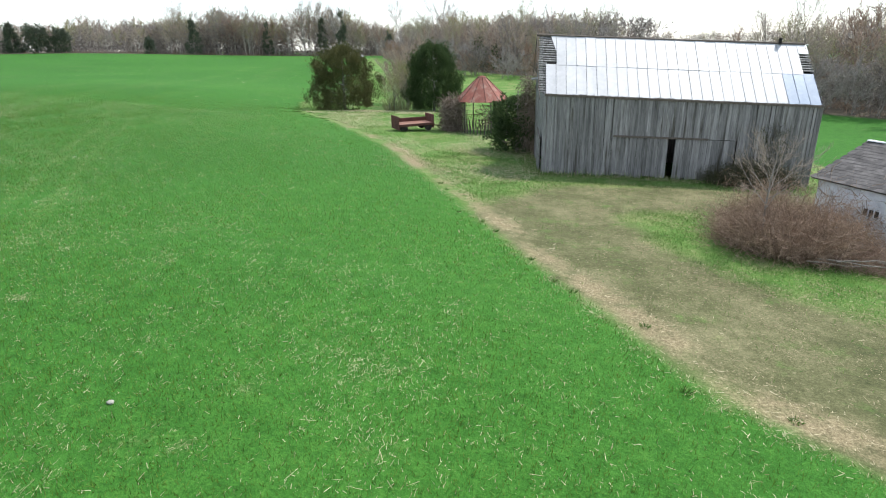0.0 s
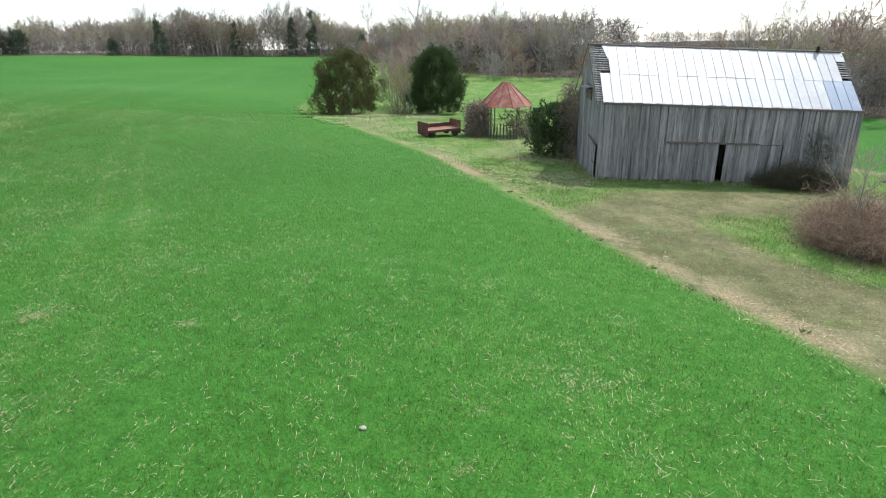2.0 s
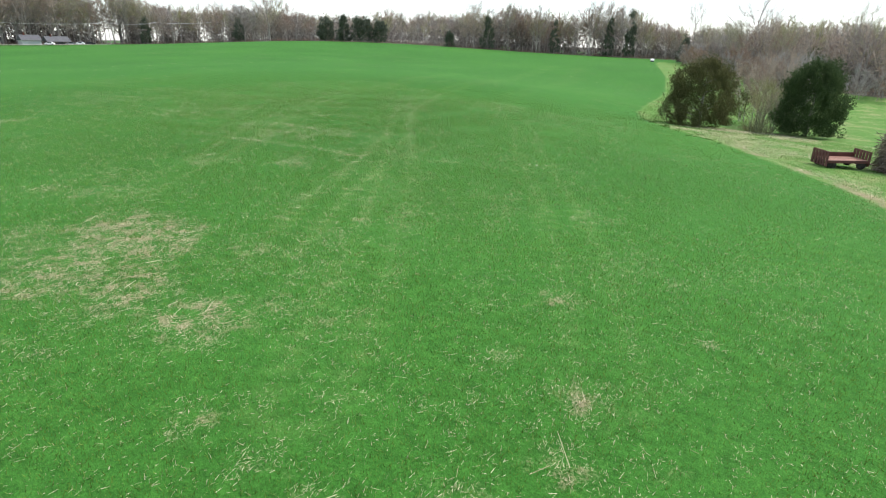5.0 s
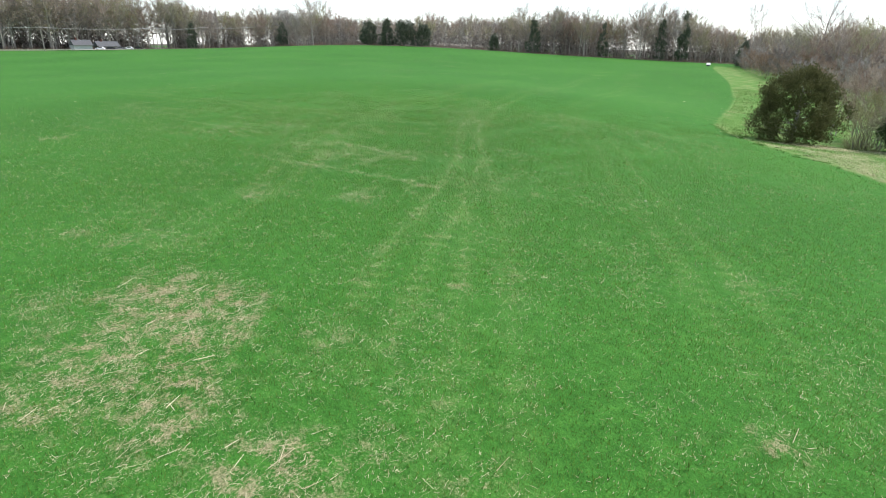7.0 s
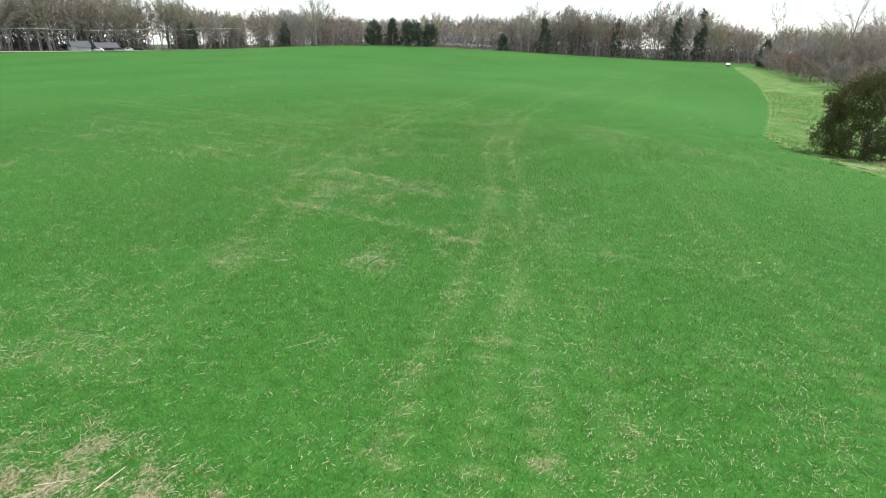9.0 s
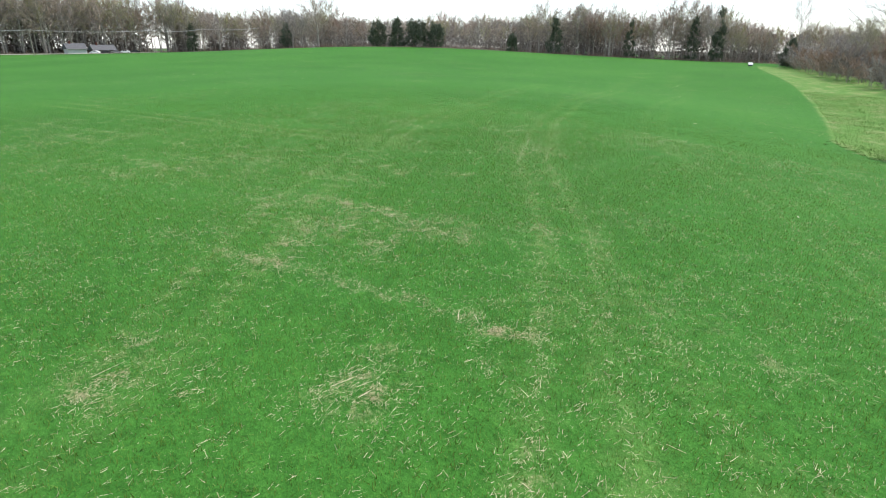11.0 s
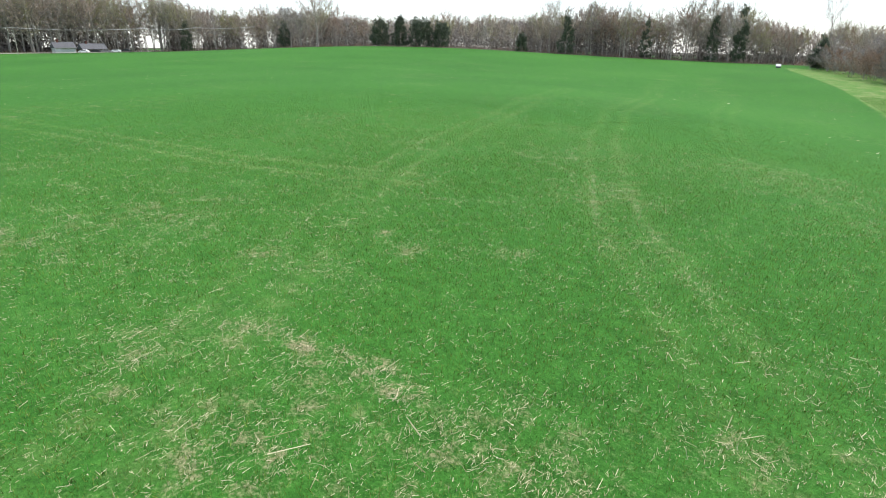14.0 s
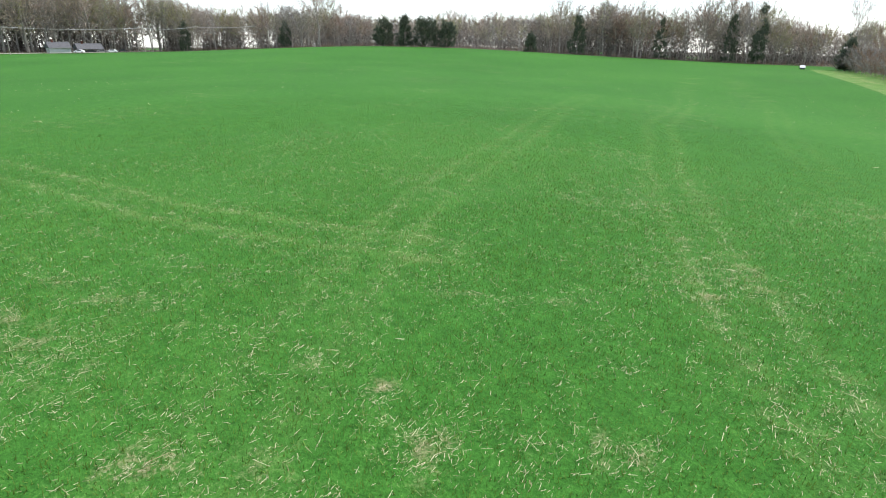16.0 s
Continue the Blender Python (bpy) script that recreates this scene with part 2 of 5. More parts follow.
# pairs of wheel tracks along their middle: wear, line
WHEELS = [(0.44, [(-33, -32.5), (-36, -29.3), (-38.9, -26.2), (-45.2, -21), (-48.4, -18.3), (-52.2, -14.4), (-56, -10.6), (-60.2, -6), (-65, 0.3), (-70.5, 9), (-76, 17), (-83, 27), (-95, 46)]),
    (0.45, [(-21.5, -31), (-24, -28), (-26.6, -25.6), (-29.8, -21.5), (-33.3, -17.7), (-38.5, -12.2), (-45.5, -6.4), (-48.8, -3.4), (-52.2, 0.2), (-56.3, 5.2), (-61, 10.9), (-66.8, 19.6), (-72.3, 27),
           (-79.3, 41.2), (-86.8, 55), (-93, 64), (-117, 104.5)]),
    (0.34, [(-8.5, -28.5), (-11, -25.3), (-14.7, -21.3), (-18.3, -17.5), (-24.4, -11.9), (-31.5, -5), (-35, -1), (-40, 3.6), (-43.4, 5.8), (-49.2, 10.8), (-55, 17.8), (-60.3, 26), (-68, 39.5), (-80, 64.3), (-90, 80),
           (-104, 99), (-114, 118)]),
    (0.5, [(-96, -24), (-84, -20), (-78, -17.5), (-72, -14.8), (-66, -12.4), (-62.5, -10.1), (-57.5, -6.5)]),
    (0.35, [(-12.8, -34.3), (-17, -30), (-21.2, -26.2), (-27.5, -20.5), (-36.6, -13.4), (-46, -5.5)])]
# single lines of bare stubble
SCARS = [(0.5, 0.3, [(-60.2, 1.8), (-56.7, 1.5), (-55.1, 1), (-53.2, -1), (-52.4, -2.9), (-52.4, -5.3), (-53.5, -7.1), (-55, -8.3)]),
    (0.9, 0.35, [(-48.3, -17.4), (-46.4, -16.6), (-44.7, -15.9), (-43.2, -16.4), (-41.7, -17.5), (-40.6, -19.1), (-40.7, -19.8)]),
    (0.75, 0.4, [(-44.4, -23.1), (-43, -22.5), (-41.7, -21.9), (-40.2, -21), (-38.4, -20.5), (-37.2, -19.8), (-35.1, -19.2), (-34, -18.5)]),
    (1.0, 0.16, [(-49.3, -4.1), (-50.6, -2.6), (-51.9, -1.1), (-54, 1.5)]), (0.8, 0.16, [(-48.1, -3), (-49, -2), (-51, 0.3), (-52.2, 1.6)])]
# thin stands with old stalks: centre, radius, strength
THIN_STUBBLE = [(-26, -33.3, 1.5, 1.0), (-25, -32.8, 0.6, 1.0), (-25.5, -36.1, 1.8, 0.8), (-29, -36.9, 1.5, 0.5), (-23.8, -37.7, 1.6, 0.7), (-20.8, -35.8, 1.5, 0.65), (-18.2, -34.5, 1.3, 0.8), (-22.4, -31.3, 0.6, 0.75),
    (-17.7, -32.5, 0.9, 0.6), (-15.5, -31.3, 0.6, 0.7), (-12.5, -25.2, 0.6, 1.0), (-16.9, -16.9, 1.3, 0.4), (-34, -34.4, 1.1, 0.5), (-61.3, -33.8, 1.0, 0.8), (-13.7, -36.3, 0.5, 0.8), (-11.7, -35.9, 0.5, 0.6),
    (-7.7, -31.3, 0.5, 0.9), (-8.3, -33.5, 0.5, 0.8), (-10.2, -35.7, 0.4, 0.8), (-13.9, -20.7, 0.6, 0.4), (-6.5, -29.7, 0.5, 0.5), (-7.6, -26.5, 0.7, 0.3), (-8.1, -24.1, 0.25, 0.8)]
THIN_PATCHES = [(-28.5, -33.7, 1.3, 0.7), (-32.1, -31.9, 0.7, 0.4), (-30, -27.5, 0.35, 0.7), (-27.3, -26.5, 0.5, 0.6), (-30.3, -22.2, 0.45, 0.8), (-28.8, -21.2, 0.4, 0.8), (-27.3, -23.4, 0.3, 0.9), (-25.6, -28.5, 0.6, 0.6),
    (-22.9, -25.8, 0.5, 0.7), (-22.3, -23.3, 0.7, 0.5), (-29.6, -14.5, 0.4, 0.6), (-42.9, -31.9, 0.5, 0.6), (-40.4, -29.9, 0.5, 0.6), (-42.2, -22, 0.7, 0.9), (-35.6, -18.9, 0.5, 0.6), (-32.8, -23.4, 0.9, 0.35),
    (-40.6, -15.3, 0.8, 0.7), (-39.7, -12.2, 0.5, 0.6), (-39, -26.4, 0.5, 0.8), (-34.4, -23.1, 0.8, 0.8), (-35.4, -21.5, 0.25, 0.8), (-33.4, -20.5, 0.25, 0.8), (-32.6, -19.3, 0.4, 0.6)]
THIN_SPOTS = [(-31.5, -18.8, 0.4, 0.6), (-31.5, -16.2, 0.45, 0.5), (-37.7, -27.3, 0.8, 0.8), (-29.5, -14.6, 0.5, 0.6), (-36.5, -25.6, 0.6, 0.5), (-48.1, -17.6, 0.8, 0.6), (-45.7, -17.3, 0.7, 0.65), (-41.7, -18.3, 0.6, 0.7),
    (-38.8, -14.2, 0.3, 0.8), (-38.9, -11.7, 0.4, 0.7), (-43.4, -20.9, 0.6, 0.8), (-47.2, -20.4, 0.4, 0.6), (-37, -11.3, 0.4, 0.6), (-52.1, -11.8, 0.4, 0.8), (-53.6, -12.2, 0.3, 0.7), (-52.3, -15.6, 0.6, 0.8),
    (-54.6, -14.8, 0.5, 0.5), (-50.1, -11.8, 0.7, 0.65), (-48.3, -9.2, 0.6, 0.6), (-49.8, -7.3, 0.3, 0.5), (-50.9, -14.4, 0.5, 0.6), (-60.8, -16, 0.3, 0.6), (-46.8, -6, 0.5, 0.5)]
THIN_NEAR = [(-44.4, -18.8, 1.9, 0.55), (-48.6, -19.4, 1.6, 0.42), (-42.0, -15.6, 1.6, 0.5), (-40.4, -13.0, 1.4, 0.4), (-28.2, -34.6, 1.3, 0.9), (-24.8, -33.9, 1.3, 0.9), (-22.6, -35.4, 1.4, 0.8), (-36.6, -35.8, 1.2, 0.5), (-11.2, -28.9, 0.5, 0.6), (-8.8, -29.1, 0.7, 0.75), (0.4, -24.6, 0.5, 0.55), (-6.2, -23.2, 0.3, 0.5), (-1.8, -27.6, 0.5, 0.4), (1.2, -26.8, 0.4, 0.5), (4, -25.1, 0.5, 0.5), (2.6, -22.9, 0.6, 0.5), (0.2, -26.8, 0.6, 0.45)]
THIN = THIN_STUBBLE + THIN_PATCHES + THIN_SPOTS + THIN_NEAR


# each stretch of wood: its edge, the trees' height, the spacing, how many rows deep
WOODS = [([(-384, -190), (-377, -70), (-374, 0), (-368, 40)], 30, 6.0, 3),
         ([(-368, 40), (-345, 66), (-316, 84)], 24, 5.5, 3),
         ([(-316, 84), (-288, 94), (-262, 108)], 17, 5.5, 3),
         ([(-262, 108), (-244, 120), (-224, 140), (-207, 156)], 12, 5.0, 2),
         ([(-207, 156), (-190, 176), (-171, 200), (-150, 212), (-134, 224)], 20, 4.5, 3),
         ([(-128, 212), (-100, 174), (-80, 144)], 18, 5.5, 3),
         ([(-80, 144), (-58, 120), (-37, 107), (-14, 102)], 15.5, 5.0, 3),
         ([(-172, 245), (-120, 246), (-70, 215)], 20, 6.0, 2),
         ([(-34, 300), (40, 285), (90, 250)], 10, 9.0, 2),
         ([(-450, 150), (-410, 215), (-350, 270), (-270, 290)], 17, 6.0, 3),
         ([(9, 67), (20, 56), (32, 47), (60, 35), (95, 22)], 20.5, 4.2, 3)]


def terrain(x, y):
    x, y = np.asarray(x, float), np.asarray(y, float)
    xe = np.where(x > 10, 10 + 12 * np.tanh((x - 10) / 12), x)
    u, v = (xe + 20) / 30, (y + 5) / 30
    q = 0.93 - 0.99 * u - 0.77 * v - 0.13 * u * u - 0.41 * u * v - 0.54 * v * v
    q = np.where(q < -1, -1 - 1.2 * np.tanh((-1 - q) / 1.2), q)
    r = np.hypot(x + 25, y + 5)
    w = np.exp(-(np.maximum(r - 60, 0) / 60) ** 2)
    hill = 4.8 * np.exp(-((x + 245) ** 2 + (y - 110) ** 2) / (2 * 68 ** 2))
    dip = 1.2 * np.exp(-((x + 42) ** 2 + (y - 37) ** 2) / 242)
    rise = 5.0 * np.exp(-((x + 350) ** 2 + (y - 215) ** 2) / 7200)
    far = np.clip((r - 480) / 1100, 0, 1)
    return q * w + 0.5 * (1 - w) + hill + rise - dip - 34 * far * far * (3 - 2 * far)


def gz(x, y):
    return float(terrain(x, y))


def line_distance(x, y, line):
    """Distance to a polyline, and the side (positive: to the left of its run)."""
    best, side = np.full(x.shape, 1e9), np.zeros(x.shape)
    for (ax, ay), (bx, by) in zip(line, line[1:]):
        dx, dy = bx - ax, by - ay
        s = np.clip(((x - ax) * dx + (y - ay) * dy) / (dx * dx + dy * dy), 0, 1)
        d = np.hypot(x - ax - s * dx, y - ay - s * dy)
        near = d < best
        best = np.where(near, d, best)
        side = np.where(near, dx * (y - ay) - dy * (x - ax), side)
    return best, np.sign(side)


def edge_distance(x, y):
    """How far a place lies inside the field (negative: outside)."""
    d, s = line_distance(x, y, EDGE)
    first = np.where(y < 184, d * s, 20.0)
    d2, s2 = line_distance(x, y, [(70, -12), (30, 7), (17, 14), (12, 22), (10, 34), (4, 58), (4, 90)])
    return np.where((x > 0) & (y > -20) & (x + y > 10), np.maximum(first, -d2 * s2), first)


def value_noise(x, y, scale, seed=0):
    """Smooth noise from 0 to 1 on the plan."""
    x, y = np.asarray(x, float) * scale + 100 + seed * 17.3, np.asarray(y, float) * scale + 200 + seed * 5.1
    i, j = np.floor(x).astype(np.int64), np.floor(y).astype(np.int64)
    u, v = x - i, y - j
    u, v = u * u * (3 - 2 * u), v * v * (3 - 2 * v)

    def h(a, b):
        k = (a * 374761393 + b * 668265263 + seed * 974711) & 0x7FFFFFFF
        k = ((k ^ (k >> 13)) * 1274126177) & 0x7FFFFFFF
        return ((k ^ (k >> 16)) & 0xFFFF) / 65535.0
    return (h(i, j) * (1 - u) + h(i + 1, j) * u) * (1 - v) + (h(i, j + 1) * (1 - u) + h(i + 1, j + 1) * u) * v


def lane_distance(x, y):
    return np.minimum(line_distance(x, y, LANE)[0], line_distance(x, y, VERGE)[0] + 0.5)


def wheel_wear(x, y, scars=True):
    w = np.zeros(np.shape(x))
    for wear, line in WHEELS:
        d = line_distance(x, y, line)[0]
        w = np.maximum(w, np.exp(-(np.abs(d - 0.85) / 0.22) ** 2) * wear)
    for wear, wide, line in SCARS if scars else ():
        w = np.maximum(w, np.exp(-(line_distance(x, y, line)[0] / wide) ** 2) * wear)
    return w


def thin_stand(x, y):
    """Where the crop stands thin, as broad soft areas, 0 to 1."""
    t = 0.09 + 0.55 * np.clip(value_noise(x, y, 0.16, 1) * 0.6 + value_noise(x, y, 0.5, 2) * 0.4 - 0.42, 0, 1)
    v = 0.92 * y - 0.38 * x
    t = t + 0.2 * (0.5 + 0.5 * np.sin(v * 2.9 + 2 * value_noise(x, y, 0.1, 17))) ** 3 * np.clip(value_noise(x, y, 0.07, 18) * 1.6 - 0.4, 0, 1) * (x < -18)
    for cx, cy, r, k in THIN:
        t = np.maximum(t, (0.97 if r > 1 else 0.84) * k * np.exp(-((x - cx) ** 2 + (y - cy) ** 2) / (r * r * 2.0)))
    t = np.maximum(t, wheel_wear(x, y) * (0.45 + 0.8 * value_noise(x, y, 0.35, 3)))
    e = edge_distance(x, y)
    return np.clip(np.maximum(t, 0.5 * np.exp(-(e / 0.5) ** 2)), 0, 1)


def thinness(x, y):
    """The same, broken up into small clumps."""
    c = 0.55 * value_noise(x, y, 1.6, 6) + 0.45 * value_noise(x, y, 4.5, 7)
    return np.clip(np.maximum(thin_stand(x, y) * np.clip((c - 0.31) * 3.0, 0, 1.45), 0.62 * wheel_wear(x, y) * (0.3 + value_noise(x, y, 1.1, 8))), 0, 1)


def axis(lo, hi, step, far):
    a = list(np.arange(lo, hi + step, step))
    g, p, q = step, lo, a[-1]
    left, right = [], []
    while p > -far:
        g *= 1.055
        p -= g
        q += g
        left.append(p)
        right.append(q)
    return np.array(left[::-1] + a + right)


def ground_sheet():
    xs, ys = axis(-85, 30, 0.62, 2600), axis(-42, 60, 0.62, 2600)
    X, Y = np.meshgrid(xs, ys, indexing="ij")
    near = np.exp(-(np.hypot(X + 25, Y) / 120) ** 2)
    bumps = np.array([noise.noise(Vector((a * 0.25, b * 0.25, 0))) for a, b in zip(X.ravel(), Y.ravel())]).reshape(X.shape)
    e = edge_distance(X, Y)
    lane = lane_distance(X, Y)
    Z = terrain(X, Y) + bumps * 0.05 * near - np.where(e > 0, 0, 0.04 * np.minimum(-e, 1)) * near
    ni, nj = X.shape
    idx = np.arange(ni * nj).reshape(ni, nj)
    F = np.stack([idx[:-1, :-1], idx[1:, :-1], idx[1:, 1:], idx[:-1, 1:]], -1).reshape(-1, 4)
    ob = part("ground", (np.stack([X, Y, Z], -1).reshape(-1, 3), F), ground_material())
    wood, best = np.zeros(X.shape), np.full(X.shape, 1e9)
    for line, *_ in WOODS:
        d, side = line_distance(X, Y, line)
        wood = np.where(d < best, d * side, wood)
        best = np.minimum(best, d)
    strip = np.exp(-((e + 0.75) / (0.5 + 0.9 * value_noise(X, Y, 0.22, 9))) ** 2) * np.where(X > -30, 0.85, 0.3) * (0.05 + 1.15 * value_noise(X, Y, 0.6, 5))
    for key, value in (("edge", np.clip(e, -30, 30)), ("lane", np.clip(lane, 0, 30)), ("thin", thin_stand(X, Y)), ("strip", np.clip(strip, 0, 1)), ("track", np.clip(wheel_wear(X, Y, False) * (0.5 + 0.8 * value_noise(X, Y, 0.12, 19)), 0, 1)), ("fallow", np.exp(-((X + 345) ** 2 + (Y - 200) ** 2) / 3600)), ("wood", np.clip(wood, -60, 60))):
        at = ob.data.attributes.new(key, "FLOAT", "POINT")
        at.data.foreach_set("value", value.astype(np.float32).ravel())
    ob.data.polygons.foreach_set("use_smooth", np.ones(len(F), bool))
    return tagged(ob, "rolling farm ground with a green wheat field and a worn dirt lane", "ground", kind="structure")


def ground_material():
    m, n, l, b = nodes_of("farm_ground")
    geo = n.new("ShaderNodeNewGeometry")
    pos = geo.outputs["Position"]

    def attr(key):
        a = n.new("ShaderNodeAttribute")
        a.attribute_name = key
        return a.outputs["Fac"]
    broad, mid, small, tiny = (noise_tex(n, l, pos, s, d, r).outputs[0] for s, d, r in ((0.035, 3, 0.5), (0.35, 5, 0.65), (2.2, 5, 0.7), (14, 4, 0.75)))
    wheat = ramp(n, [(0.36, (0.022, 0.090, 0.011)), (0.5, (0.041, 0.149, 0.020)), (0.64, (0.076, 0.201, 0.033))])
    l.new(calc(n, l, "ADD", calc(n, l, "MULTIPLY_ADD", broad, 0.2, 0.08), calc(n, l, "ADD", calc(n, l, "MULTIPLY", small, 0.3), calc(n, l, "MULTIPLY", tiny, 0.33))), wheat.inputs[0])
    straw = ramp(n, [(0.3, (0.14, 0.115, 0.062)), (0.7, (0.39, 0.325, 0.20))])
    l.new(tiny, straw.inputs[0])
    # thin places in the crop and the wheel tracks
    clump = calc(n, l, "ADD", calc(n, l, "MULTIPLY", noise_tex(n, l, pos, 1.8, 4, 0.65).outputs[0], 1.1), calc(n, l, "MULTIPLY_ADD", tiny, 0.9, -0.5))
    spotty = smooth(n, l, calc(n, l, "MULTIPLY", attr("thin"), smooth(n, l, clump, 0.30, 0.78)), 0.12, 0.66)
    bare = calc(n, l, "MULTIPLY", spotty, 0.84)
    field = mix(n, l, bare, wheat.outputs[0], straw.outputs[0])
    field = mix(n, l, calc(n, l, "MULTIPLY", attr("track"), 0.62), field, (0.16, 0.26, 0.07))
    # verge: grass, dry grass and the lane
    grass = ramp(n, [(0.36, (0.052, 0.165, 0.022)), (0.5, (0.108, 0.205, 0.046)), (0.64, (0.25, 0.25, 0.115))])
    l.new(calc(n, l, "ADD", calc(n, l, "MULTIPLY", mid, 0.5), calc(n, l, "ADD", calc(n, l, "MULTIPLY", small, 0.25), calc(n, l, "MULTIPLY", tiny, 0.25))), grass.inputs[0])
    dirt = ramp(n, [(0.34, (0.062, 0.075, 0.030)), (0.48, (0.120, 0.124, 0.058)), (0.60, (0.215, 0.202, 0.110)), (0.70, (0.40, 0.365, 0.225))])
    l.new(calc(n, l, "ADD", calc(n, l, "MULTIPLY", mid, 0.5), calc(n, l, "ADD", calc(n, l, "MULTIPLY", small, 0.2), calc(n, l, "MULTIPLY", tiny, 0.3))), dirt.inputs[0])
    ragged = calc(n, l, "MULTIPLY_ADD", mid, 3.0, -1.5)
    lane = calc(n, l, "SUBTRACT", 1.0, smooth(n, l, calc(n, l, "ADD", attr("lane"), ragged), 1.9, 3.6))
    lane = calc(n, l, "MULTIPLY", lane, smooth(n, l, noise_tex(n, l, pos, 0.8, 5, 0.7).outputs[0], 0.22, 0.46))
    verge = mix(n, l, lane, grass.outputs[0], dirt.outputs[0])
    edge = calc(n, l, "ADD", attr("edge"), calc(n, l, "MULTIPLY_ADD", small, 1.2, -0.6))
    strip = smooth(n, l, calc(n, l, "ADD", attr("strip"), calc(n, l, "MULTIPLY_ADD", small, 0.8, -0.4)), 0.15, 0.75)
    verge = mix(n, l, strip, verge, straw.outputs[0])
    out = mix(n, l, smooth(n, l, edge, -0.35, 0.35), verge, field)
    litter = ramp(n, [(0.3, (0.05, 0.044, 0.034)), (0.7, (0.125, 0.108, 0.083))])
    l.new(calc(n, l, "ADD", calc(n, l, "MULTIPLY", mid, 0.5), calc(n, l, "MULTIPLY", small, 0.5)), litter.inputs[0])
    out = mix(n, l, smooth(n, l, calc(n, l, "ADD", attr("wood"), ragged), -3.5, -1.0), out, litter.outputs[0])
    fallow = ramp(n, [(0.3, (0.36, 0.31, 0.255)), (0.7, (0.52, 0.47, 0.405))])
    l.new(mid, fallow.inputs[0])
    out = mix(n, l, smooth(n, l, attr("fallow"), 0.25, 0.45), out, fallow.outputs[0])
    micro = noise_tex(n, l, pos, 38.0, 3, 0.8).outputs[0]
    fleck = calc(n, l, "MAXIMUM", calc(n, l, "ADD", calc(n, l, "MULTIPLY", micro, 2.6), calc(n, l, "ADD", calc(n, l, "MULTIPLY", tiny, 1.3), calc(n, l, "MULTIPLY_ADD", small, 0.6, -1.32))), 0.2)
    grey = n.new("ShaderNodeCombineColor")
    for k in range(3):
        l.new(fleck, grey.inputs[k])
    out = mix(n, l, 0.55, out, mix(n, l, 1.0, out, grey.outputs[0], "MULTIPLY"))
    l.new(out, b.inputs["Base Color"])
    b.inputs["Roughness"].default_value = 0.9
    b.inputs["Specular IOR Level"].default_value = 0.12
    bp = n.new("ShaderNodeBump")
    bp.inputs["Strength"].default_value, bp.inputs["Distance"].default_value = 0.6, 0.08
    l.new(calc(n, l, "ADD", small, tiny), bp.inputs["Height"])
    l.new(bp.outputs[0], b.inputs["Normal"])
    return m


ground = ground_sheet()


# ---- trees ----
def bend(a, c, b, n):
    """Points along a curve from a to b, drawn towards c."""
    return [(1 - u) ** 2 * a + 2 * u * (1 - u) * c + u * u * b for u in (i / n for i in range(n + 1))]


def ribbons(paths, w0, w1, rng):
    """Flat tapering ribbons along paths of three points."""
    V = []
    for pts in paths:
        side = (pts[2] - pts[0]).cross(Vector(rng.normal(size=3))).normalized()
        w = (w0, (w0 + w1) / 2, w1)
        for i in range(2):
            V += [pts[i] - side * w[i], pts[i] + side * w[i], pts[i + 1] + side * w[i + 1], pts[i + 1] - side * w[i + 1]]
    V = np.array([tuple(v) for v in V])
    return V, np.arange(len(V)).reshape(-1, 4)


